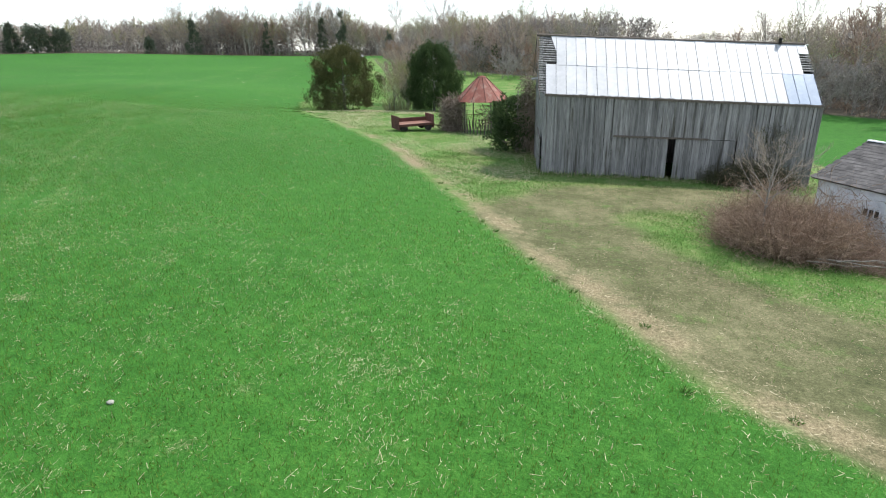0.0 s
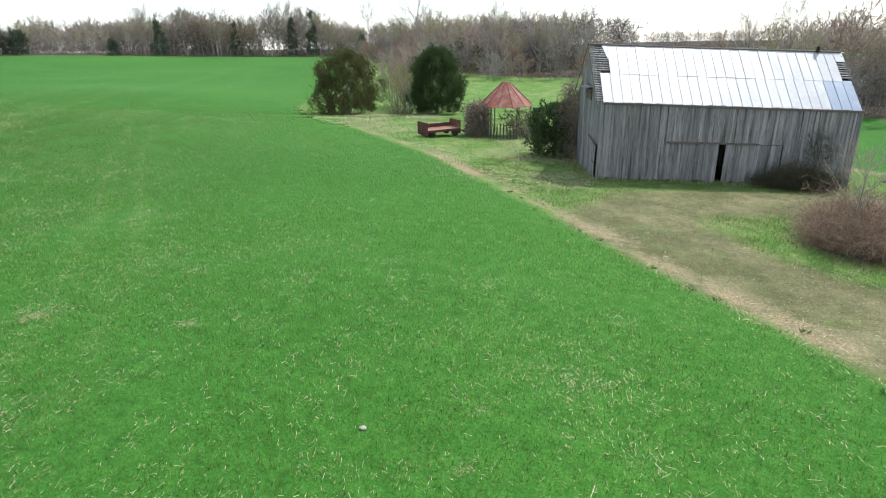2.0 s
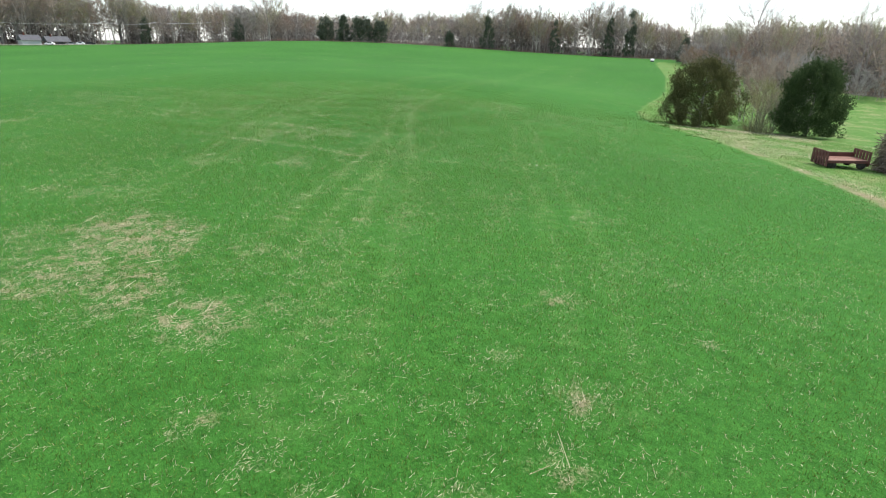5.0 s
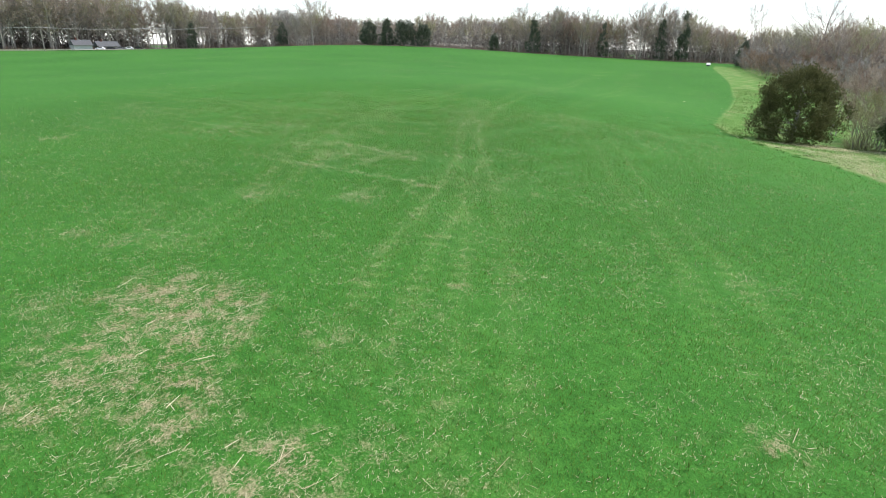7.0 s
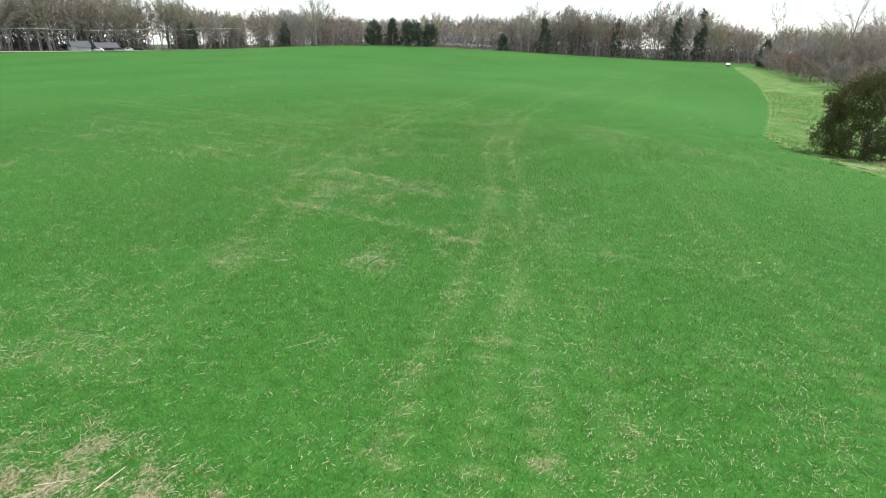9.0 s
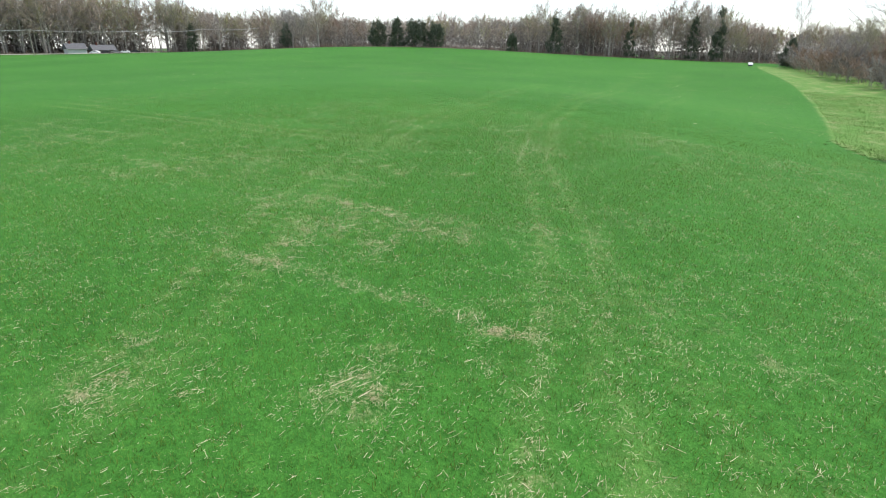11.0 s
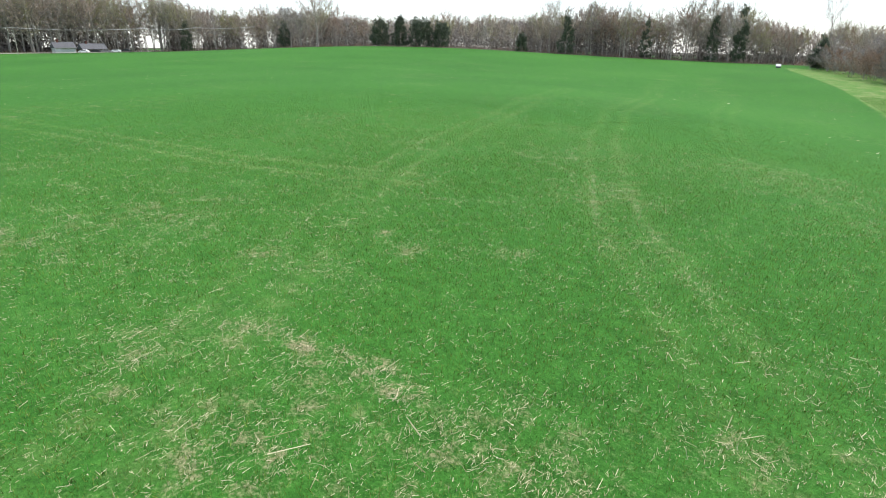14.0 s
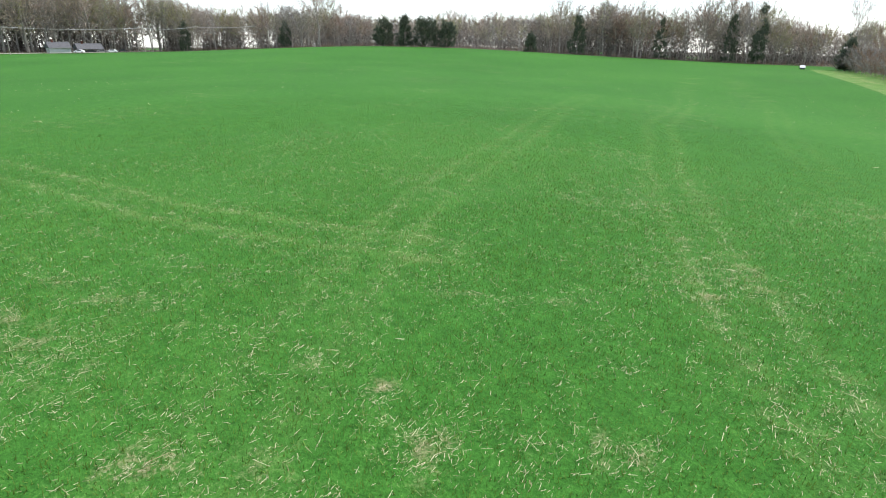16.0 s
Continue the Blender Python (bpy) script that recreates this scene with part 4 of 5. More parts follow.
    part("brace", boxed((0, -0.05, -0.04), (2.0, 0.0, 0.04), pose(-0.2, 0.25, 2.02, 0, 0, 90) @ pose(0, 0, 0, 0, -9, 0)), M_TIMBER, barn)
    part("loft_hatch", boxed((-0.13, 2.5, 4.42), (-0.07, 3.95, 5.0)), M_TIMBER, barn, "brown boarded loft hatch")
    part("hatch_hood", boxed((-0.55, 2.45, 0), (0.0, 4.0, 0.05), pose(0, 0, 5.15, 0, -8, 0)), M_PLANK, barn)
    # posts at the corners, back wall
    for u, v in ((0.04, 0.04), (BARN_LEN - 0.16, 0.04), (0.04, BARN_DEEP - 0.16), (BARN_LEN - 0.16, BARN_DEEP - 0.16)):
        part("corner_post", boxed((u, v, barn_ground(u, v) - 0.2), (u + 0.12, v + 0.12, top(u) - 0.05)), M_TIMBER, barn)
    part("back_wall", boxed((0.05, BARN_DEEP - 0.04, -1.8), (BARN_LEN - 0.05, BARN_DEEP, 3.72)), M_PLANK, barn)
    # roof: laths, then tin sheets in two rows on the front slope
    pitch = math.atan2(RIDGE_Z - EAVE_Z, RIDGE_N)
    slope = math.hypot(RIDGE_Z - EAVE_Z, RIDGE_N)
    tilt = math.degrees(math.atan(SAG))
    roof_m = pose(0, 0, EAVE_Z, 0, tilt, 0) @ Matrix.Rotation(pitch, 4, "X")
    back_m = pose(BARN_LEN, BARN_DEEP, EAVE_Z - SAG * BARN_LEN, 0, 0, 180) @ pose(0, 0, 0, 0, -tilt, 0) @ Matrix.Rotation(pitch, 4, "X")
    # backing under the sheets, the shade below the roof put into its colour
    roof = part("roof", boxed((-0.1, 0.05, -0.10), (BARN_LEN - 0.75, slope - 0.03, -0.075), roof_m), M_DARK, barn, "near-black backing under the roof sheets, coloured as the barn's inside shade")
    lath = boxed((0, 0, 0), (1, 0.09, 0.03)).copy()
    lath_me = bpy.data.meshes.new("lath")
    lath.to_mesh(lath_me)
    lath_me.materials.append(M_PLANK)
    for i in range(25):
        s = 0.08 + i * (slope - 0.15) / 24
        for u0, u1 in ((-0.30 - r.uniform(0, 0.10), 0.75 if s > slope * 0.52 else 0.1), (BARN_LEN - 0.9, BARN_LEN - 0.02 + r.uniform(0, 0.06))):
            if u0 > 1 and not slope * 0.52 < s < slope * 0.9:
                continue
            ob = new("lath", lath_me)
            ob.parent = roof
            ob.matrix_basis = roof_m @ pose(u0, s, -0.068 + r.uniform(0, 0.012), 0, r.uniform(-0.6, 0.6), r.uniform(-1, 1)) @ Matrix.Diagonal((u1 - u0, 1, 1, 1))
    width = 0.567
    low, high = slope * 0.485, slope * 0.53
    for row, (s0, length) in enumerate(((-0.07, low + 0.09), (low - 0.03, high))):
        me = {}
        for mat in (M_TIN, M_TIN_BLUE):
            bm = ribbed_sheet(width, length)
            d = bpy.data.meshes.new("roof_sheet")
            bm.to_mesh(d)
            bm.free()
            d.materials.append(mat)
            me[mat] = d
        count = 26
        for i in range(count):
            u = (0.05 if row == 0 else 0.08) + i * width
            if row == 1 and i < 1:
                continue
            ob = new("roof_sheet", me[M_TIN_BLUE if row == 0 and i >= 23 else M_TIN])
            ob.parent = roof
            lift = -0.02 + (0.012 if row else 0.0)
            if row == 1 and i == 25:
                ob.matrix_basis = roof_m @ pose(u, s0 + length * 0.66, lift, 0, 0, 0.3) @ Matrix.Diagonal((1, 0.34, 1, 1))
                continue
            ob.matrix_basis = roof_m @ pose(u, s0 + r.uniform(-0.015, 0.015), lift + r.uniform(0, 0.006), r.uniform(-0.15, 0.15), 0, r.uniform(-0.15, 0.15))
    # the torn corner piece beside the ridge
    torn = part("roof_sheet", prism([(0.30, high + low - 0.02, 0), (0.64, high + low - 0.02, 0), (0.64, low + 1.0, 0)], 0.008), M_TIN, roof)
    torn.matrix_basis = roof_m
    back = part("back_slope", boxed((-0.1, -0.2, -0.04), (BARN_LEN + 0.1, slope, 0.0), back_m), M_TIN, barn)
    part("ridge_cap", tubes([[((-0.3, RIDGE_N, RIDGE_Z + 0.0), 0.07), ((7, RIDGE_N, RIDGE_Z - SAG * 7 - 0.03), 0.07), ((BARN_LEN + 0.05, RIDGE_N, RIDGE_Z - SAG * BARN_LEN), 0.07)]], 6), M_TIMBER, barn, "dark ridge cap")
    part("eave_board", boxed((0, -0.02, -0.16), (BARN_LEN + 0.1, 0.06, -0.03), pose(0, -0.06, EAVE_Z, 0, tilt, 0)), M_TIMBER, barn)
    for v0, v1, z0, z1 in ((-0.2, RIDGE_N, EAVE_Z - 0.2, RIDGE_Z), (RIDGE_N, BARN_DEEP + 0.2, RIDGE_Z, EAVE_Z - 0.2)):
        part("barge_board", prism([(-0.33, v0, z0 - 0.14), (-0.33, v1, z1 - 0.14), (-0.33, v1, z1), (-0.33, v0, z0)], 0.03), M_TIMBER, barn)
    part("roof_vent", tubes([[((13.5, RIDGE_N - 0.05, RIDGE_Z - 0.78), 0.11), ((13.5, RIDGE_N - 0.05, RIDGE_Z - 0.52), 0.09), ((13.5, RIDGE_N - 0.05, RIDGE_Z - 0.50), 0.14), ((13.5, RIDGE_N - 0.05, RIDGE_Z - 0.42), 0.03)]], 8), M_DARK, barn, "small black roof vent")
    return barn


build_barn()


# ---- corn crib ----
def build_crib():
    cx, cy = -10.2, 16.5
    r = random.Random(5)
    g = gz(cx, cy)
    crib = thing("corn_crib", pose(cx, cy, g), "round corn crib with a rusty red cone roof, overgrown by vines", "corn crib")
    R, eave, apex = 2.25, 2.84, 4.66
    n = 12
    for i in range(n):
        a0, a1 = 2 * math.pi * i / n, 2 * math.pi * (i + 1) / n
        R2 = R + 0.18
        p = lambda a, rr, z: (math.cos(a) * rr, math.sin(a) * rr, z)
        bm = prism([p(a0, R2, eave - 0.12), p(a1, R2, eave - 0.12), p(a1, 0.32, apex), p(a0, 0.32, apex)], 0.02)
        part("roof_panel", bm, M_RUST, crib)
        part("roof_rib", tubes([[(p(a0, R2 + 0.01, eave - 0.09), 0.025), (p(a0, 0.33, apex + 0.03), 0.025)]], 4), M_RUST_DARK, crib)
        if i % 2 == 0:
            part("post", boxed((R - 0.04, -0.04, -0.25), (R + 0.04, 0.04, eave - 0.05), Matrix.Rotation(a0 + 0.2, 4, "Z")), M_TIMBER, crib)
    for z in (0.35, 1.25, 2.45):
        part("hoop", tubes([[((math.cos(2 * math.pi * i / 24) * R, math.sin(2 * math.pi * i / 24) * R, z), 0.02) for i in range(25)]], 4), M_RUST_DARK, crib)
    part("roof_cap", tubes([[((0, 0, apex - 0.05), 0.36), ((0, 0, apex + 0.06), 0.34), ((0, 0, apex + 0.12), 0.05)]], 12), M_RUST, crib, "flat rusty cap at the roof's top")
    rng = np.random.default_rng(11)
    # slat skirt round the foot
    for i in range(46):
        a = 2 * math.pi * i / 46
        part("slat", boxed((R - 0.02, -0.05, -0.2), (R + 0.01, 0.05, 0.75 + r.uniform(-0.1, 0.1)), Matrix.Rotation(a, 4, "Z")), M_TIMBER, crib) if i < 1 else None
    me = bpy.data.objects[crib.children[-1].name].data
    for i in range(1, 46):
        ob = new("slat", me)
        ob.parent = crib
        ob.matrix_basis = Matrix.Rotation(2 * math.pi * i / 46, 4, "Z") @ Matrix.Diagonal((1, 1, r.uniform(0.85, 1.15), 1))
    return crib


build_crib()


def vines(name, m, count, sx, sy, sz, seed, label, material=M_VINE, length=0.9, width=0.012):
    """A tangle of thin stems that fills a flat or round volume."""
    rng = np.random.default_rng(seed)
    p = rng.uniform(-1, 1, (count, 3)) * np.array([sx, sy, 0]) + np.stack([np.zeros(count), np.zeros(count), rng.random(count) * sz], 1)
    V, F, k = [], [], 0
    d = rng.normal(size=(count, 3)) + np.array([0, 0, -0.5])
    for i in range(3):
        d /= np.linalg.norm(d, axis=1)[:, None]
        e = p + d * (length / 3)
        side = np.cross(d, rng.normal(size=d.shape))
        side /= np.linalg.norm(side, axis=1)[:, None]
        q = np.empty((count, 4, 3))
        q[:, 0], q[:, 1], q[:, 2], q[:, 3] = p - side * width, p + side * width, e + side * width * 0.75, e - side * width * 0.75
        V.append(q.reshape(-1, 3))
        F.append(np.arange(4 * count).reshape(-1, 4) + k)
        k += 4 * count
        p, d = e, d + rng.normal(size=d.shape) * 0.5
    V = np.concatenate(V)
    V[:, 2] = np.maximum(V[:, 2], 0.01)
    ob = part(name, (V, np.concatenate(F)), material)
    ob.matrix_world = m
    return tagged(ob, label, "vines", kind="stuff")


# ---- cedars and shrubs ----
def cedar(x, y, height, width, seed, material, label, round_top=False, count=3200, name="cedar_tree", spray=0.55, plumes=0, lobes=0, puff=0.036):
    rng = np.random.default_rng(seed)
    t = thing(name, pose(x, y, gz(x, y) - 0.05), label, "tree")
    paths = [[((0, 0, -0.2), 0.22), ((0.05, 0, height * 0.4), 0.15), ((0, 0.05, height * 0.9), 0.03)]]
    for i in range(16):
        a, h = rng.random() * 6.28, height * rng.uniform(0.08, 0.7)
        l = width * 0.4 * (1 - h / height) + 0.3
        paths.append([((0, 0, h), 0.06), ((math.cos(a) * l * 0.6, math.sin(a) * l * 0.6, h + l * 0.15), 0.04), ((math.cos(a) * l, math.sin(a) * l, h + l * 0.35), 0.012)])
    part("trunk", tubes(paths, 5), M_BARK, t)
    if plumes:
        body = conifer_data(rng, height * 0.8, width * 0.82, int(count * 0.55), spray, 0.03, 0.32, round_top)
        items = [body]
        for j in range(plumes):
            a, q = j * 2.4 + rng.random(), math.sqrt((j + 0.5) / plumes)
            v, f = conifer_data(rng, height * (1.0 - 0.36 * q * q) * rng.uniform(0.85, 1.02), width * rng.uniform(0.26, 0.44), int(count * 0.5 / plumes), spray, 0.3, 0.2)
            tilt = Matrix.Rotation(0.62 * q * rng.uniform(0.75, 1.15), 3, Vector((-math.sin(a), math.cos(a), 0)))
            v = v @ np.array(tilt).T + np.array([math.cos(a), math.sin(a), 0]) * q * width * 0.12
            v[:, 2] = np.maximum(v[:, 2], 0.02)
            items.append((v, f))
        part("crown", joined(items), material, t)
    else:
        part("crown", conifer_data(rng, height, width, count, spray, 0.05, 0.22 if round_top else 0.34, round_top, lobes, puff), material, t)
    return t


def shrub(x, y, rx, ry, height, count, seed, material, label, name="shrub", arch=0.6, width=0.03, z=None):
    rng = np.random.default_rng(seed)
    t = part(name, brush_data(rng, count, rx, ry, height, arch, width), material)
    t.matrix_world = pose(x, y, (gz(x, y) if z is None else z) - 0.03)
    return tagged(t, label, "thicket", kind="stuff")


cedar(-36.0, 33.0, 8.0, 8.6, 1, M_CEDAR_OLIVE, "broad olive-green eastern cedar at the field's edge", True, 19000, spray=0.235, lobes=330)
cedar(-25.6, 38.6, 8.4, 7.0, 2, M_CEDAR, "dense dark green cedar in the meadow", True, 23000, spray=0.24, lobes=420, puff=0.043)


def small_tree(x, y, height, seed, material, label, spread=0.34):
    """A bushy bare tree with several stems."""
    rng = np.random.default_rng(seed)
    t = thing("small_bare_tree", pose(x, y, gz(x, y), 0, 0, seed * 50), label, "tree", "bare trees behind the cedars")
    stems, twigs = [], []
    for j in range(3):
        trunk, crown = bare_tree(rng, height * rng.uniform(0.75, 1.0), spread, 0.08, 0.06, 8, 0, 0.7, 1.9, rng.normal() * 0.1)[:2]
        off = np.array([rng.normal() * 0.5, rng.normal() * 0.5, 0])
        part("stem", (trunk[0] + off, trunk[1]), M_BARK, t)
        tagged(part("crown", (crown[0] + off, crown[1]), material, t), kind="stuff")
    return t


for i, (x, y, h, material) in enumerate(((-31.0, 36.5, 5.4, M_OLIVE), (-29.6, 38.5, 5.0, M_TAN), (-31.8, 40.5, 6.8, M_OLIVE), (-32.0, 46, 10.5, M_TAN), (-34.8, 48, 10.0, M_BRUSH_RED), (-29.5, 48, 10.0, M_MAST), (-37.5, 50, 8.5, M_TAN))):
    small_tree(x, y, h, 70 + i, material, "bushy brown leafless tree with several stems")
shrub(-30.3, 36.8, 1.6, 1.6, 2.6, 300, 3, M_OLIVE, "low olive brush between two cedars", "bush", 0.3)
cedar(-3.9, 7.2, 4.7, 4.2, 5, M_CEDAR, "dark green cedar bush against the barn's gable", True, 4500, spray=0.26, plumes=12)
bx, by = barn_world(11.2, -0.7)
shrub(bx, by, 1.9, 0.5, 1.75, 4200, 6, M_CREEPER, "dark olive shrub against the barn front", "shrub", 0.5, 0.022)
bx, by = barn_world(12.6, -0.18)
vines("creeper", pose(bx, by, gz(bx, by) + 0.02, 0, 0, math.degrees(BARN_TURN)), 520, 0.75, 0.05, 3.4, 15, "dark olive creeper on the barn's front boards", M_CREEPER, 0.7, 0.008)
shrub(11.75, -8.4, 1.9, 1.9, 2.6, 4300, 8, M_BRUSH, "big tangled brown bramble thicket beside the white shed", "bramble_thicket", 0.75, 0.027)
shrub(14.0, -9.1, 1.9, 1.3, 1.1, 2000, 9, M_BRUSH_RED, "low tangled brown bramble in front of the shed", "bramble_thicket", 0.9, 0.022)
vx, vy = barn_world(-0.45, 6.9)
vines("vine_tangle", pose(vx, vy, gz(vx, vy), 0, 0, 20), 1700, 0.35, 0.8, 5.2, 12, "dry leafless vines hanging over the barn's back corner")
vines("vine_tangle", pose(-12.3, 14.8, gz(-12.3, 14.8), 0, 0, 40), 2600, 0.75, 0.8, 2.75, 13, "dry vines hanging down the side of the corn crib", width=0.02)
vines("vine_tangle", pose(-9.1, 17.9, gz(-9.1, 17.9), 0, 0, 40), 260, 1.4, 0.3, 2.4, 14, "bare vine branches inside the corn crib", width=0.025, length=1.6)

# ---- shed ----
def build_shed():
    g = -0.2
    shed = thing("shed", pose(12.95, -4.85, g, 0, 0, -46.4), "small white block shed with a worn grey shingle roof", "shed")
    L, W, H, rise = 5.5, 5.2, 2.15, 1.15
    for name, lo, hi in (("front_wall", (0, 0, -0.3), (L, 0.2, H)), ("back_wall", (0, W - 0.2, -0.3), (L, W, H))):
        part(name, boxed(lo, hi), M_WHITEWASH, shed)
    for u in (0.0, L - 0.2):
        part("end_wall", prism([(u, 0.2, -0.3), (u, W - 0.2, -0.3), (u, W - 0.2, H), (u, W / 2, H + rise - 0.08), (u, 0.2, H)], -0.2 if u else 0.2), M_WHITEWASH, shed)
    w = part("window", boxed((2.05, -0.03, 1.02), (2.70, 0.02, 1.27)), M_DARK, shed, "small dark window")
    for x in (2.02, 2.24, 2.46, 2.67):
        part("mullion", boxed((x, -0.05, 1.0), (x + 0.045, -0.02, 1.29)), M_WHITEWASH, w)
    pitch = math.atan2(rise, W / 2)
    sl = math.hypot(rise, W / 2) + 0.25
    roof = part("roof", boxed((-0.2, -0.25, -0.06), (L + 0.2, sl - 0.25, 0), pose(0, 0, H) @ Matrix.Rotation(pitch, 4, "X")), M_SHINGLE, shed)
    part("roof", boxed((-0.2, -0.25, -0.06), (L + 0.2, sl - 0.25, 0), pose(L, W, H, 0, 0, 180) @ Matrix.Rotation(pitch, 4, "X")), M_SHINGLE, shed)
    r = random.Random(2)
    me = bpy.data.meshes.new("shingle")
    b = boxed((0, 0, 0), (0.29, 0.30, 0.012))
    b.to_mesh(me)
    b.free()
    me.materials.append(M_SHINGLE)
    rows = int((sl - 0.02) / 0.2)
    for j in range(rows):
        for i in range(20):
            ob = new("shingle", me)
            ob.parent = roof
            ob.matrix_basis = pose(0, 0, H) @ Matrix.Rotation(pitch, 4, "X") @ pose(-0.2 + i * 0.295 + (j % 2) * 0.14 - 0.05, -0.27 + j * 0.2, 0.004 + r.uniform(0, 0.006), -2.6 + r.uniform(-0.6, 1.8), 0, r.uniform(-3, 3))
    part("ridge_patch", boxed((-0.2, -0.1, 0), (0.5, 0.1, 0.04), pose(0, W / 2, H + rise + 0.02)), M_WHITEWASH, shed, "pale patch at the ridge's end")
    return shed


build_shed()
vines("vine_stems", pose(12.95, -4.85, -0.2, 0, 0, -46.4) @ pose(1.6, -0.08, 0), 60, 1.6, 0.03, 1.7, 15, "thin bare vine stems climbing the white shed wall", width=0.012, length=1.4)


# ---- wagon ----
def build_wagon():
    x0, y0, x1, y1 = -15.5, 10.9, -13.4, 13.3
    turn = math.degrees(math.atan2(y1 - y0, x1 - x0))
    cx, cy = (x0 + x1) / 2, (y0 + y1) / 2
    w = thing("hay_wagon", pose(cx, cy, gz(cx, cy), 0, 0, turn), "rusty red steel hay wagon with raised end racks", "wagon")
    L, D = 3.25, 1.8
    for i in range(9):
        part("floor_board", boxed((-L / 2 + 0.1, i * D / 9, 0.60), (L / 2 - 0.1, (i + 1) * D / 9 - 0.015, 0.65)), M_WAGON, w)
    part("front_rail", boxed((-L / 2, -0.06, 0.46), (L / 2, 0.02, 0.66)), M_RUST_DARK, w)
    part("back_rail", boxed((-L / 2, D - 0.02, 0.46), (L / 2, D + 0.06, 0.98)), M_RUST_DARK, w)
    for x in (-L / 2, L / 2 - 0.06):
        rack = part("end_rack", boxed((x, -0.06, 1.22), (x + 0.06, D + 0.06, 1.32)), M_RUST_DARK, w)
        for i in range(6):
            y = -0.05 + i * (D + 0.02) / 5.3
            part("rack_slat", boxed((x + 0.005, y, 0.2), (x + 0.055, y + 0.24, 1.24)), M_RUST_DARK, rack)
    for x in (-L / 2 + 0.5, L / 2 - 0.5):
        part("axle", tubes([[((x, 0.0, 0.32), 0.05), ((x, D, 0.32), 0.05)]], 6), M_RUST_DARK, w)
        for y in (0.12, D - 0.12):
            wheel = part("wheel", tubes([[((x, y - 0.08, 0.32), 0.20), ((x, y + 0.08, 0.32), 0.20)]], 14), M_RUST, w)
            part("tyre", tubes([[((x, y - 0.09, 0.32), 0.20), ((x, y - 0.09, 0.32), 0.33), ((x, y + 0.09, 0.32), 0.33), ((x, y + 0.09, 0.32), 0.20)]], 14), M_DARK, wheel)
    part("drawbar", tubes([[((L / 2, D / 2, 0.40), 0.05), ((L / 2 + 1.3, D / 2, 0.12), 0.04)]], 6), M_RUST_DARK, w)
    return w


build_wagon()

# ---- bare sapling in the brambles, cut poles beside it ----
sap = np.random.default_rng(21)
trunk, crown = bare_tree(sap, 4.2, 0.34, 0.48, 0.06, 10, 0, 0.5, 1.3)[:2]
t = thing("bare_sapling", pose(10.95, -9.2, gz(10.95, -9.2)), "small bare pale-barked tree rising from the bramble thicket", "tree")
part("trunk", trunk, M_BARK, t)
tagged(part("crown", crown, M_TWIG, t), kind="stuff")
for i, (x, y, a, n) in enumerate(((12.2, -10.7, 6, 1.6), (12.5, -10.5, -8, 1.9), (13.0, -10.9, 14, 1.2), (13.9, -9.6, -38, 1.5), (14.2, -9.8, -47, 1.2))):
    p = part("cut_pole", tubes([[((0, 0, 0), 0.028), ((n * 0.35, 0.05, 0.03), 0.026), ((n * 0.7, 0.02, 0.02), 0.022), ((n, 0.06, 0.06), 0.015)]], 6), M_BARK)
    p.matrix_world = pose(x, y, gz(x, y) + 0.22 + 0.09 * (i % 3), 0, 4 - 3 * i, a)
    tagged(p, "grey cut pole lying on the brush heap", "pole", "poles on the brush heap")

# ---- far side: road, house, cars, power line, box ----
def strip(name, line, width, lift, material, label):
    V, F = [], []
    for i, (x, y) in enumerate(line):
        ax, ay = line[max(i - 1, 0)]
        bx, by = line[min(i + 1, len(line) - 1)]
        n = math.hypot(bx - ax, by - ay)
        for k in (-0.5, 0.5):
            px, py = x - (by - ay) / n * width * k, y + (bx - ax) / n * width * k
            V.append((px, py, gz(px, py) + lift))
    F = [(2 * i, 2 * i + 1, 2 * i + 3, 2 * i + 2) for i in range(len(line) - 1)]
    ob = part(name, (np.array(V), np.array(F)), material)
    return tagged(ob, label, name, kind="structure")


M_ROAD = surface("pale_gravel", (0.34, 0.31, 0.25), (0.50, 0.46, 0.38), 0.5, 0.95, 0, 0.2)
M_SIDING = surface("white_siding", (0.46, 0.46, 0.46), (0.60, 0.60, 0.59), 0.5, 0.8, 0, 0.1)
M_ROOF = surface("dark_roofing", (0.05, 0.05, 0.055), (0.13, 0.13, 0.14), 2, 0.9, 0, 0.2)
M_GLASS = surface("dark_glass", (0.02, 0.022, 0.025), (0.04, 0.043, 0.05), 1, 0.1, 0, 0)
M_POLE = surface("pole_wood", (0.20, 0.18, 0.155), (0.34, 0.31, 0.27), 1.5, 0.9, 0, 0.3)
strip("road", [(-362, -150), (-352, -60), (-346, -14), (-340, 16), (-333, 38), (-318, 62), (-300, 76)], 14, 0.25, M_ROAD, "pale gravel road and verge along the far side of the field")


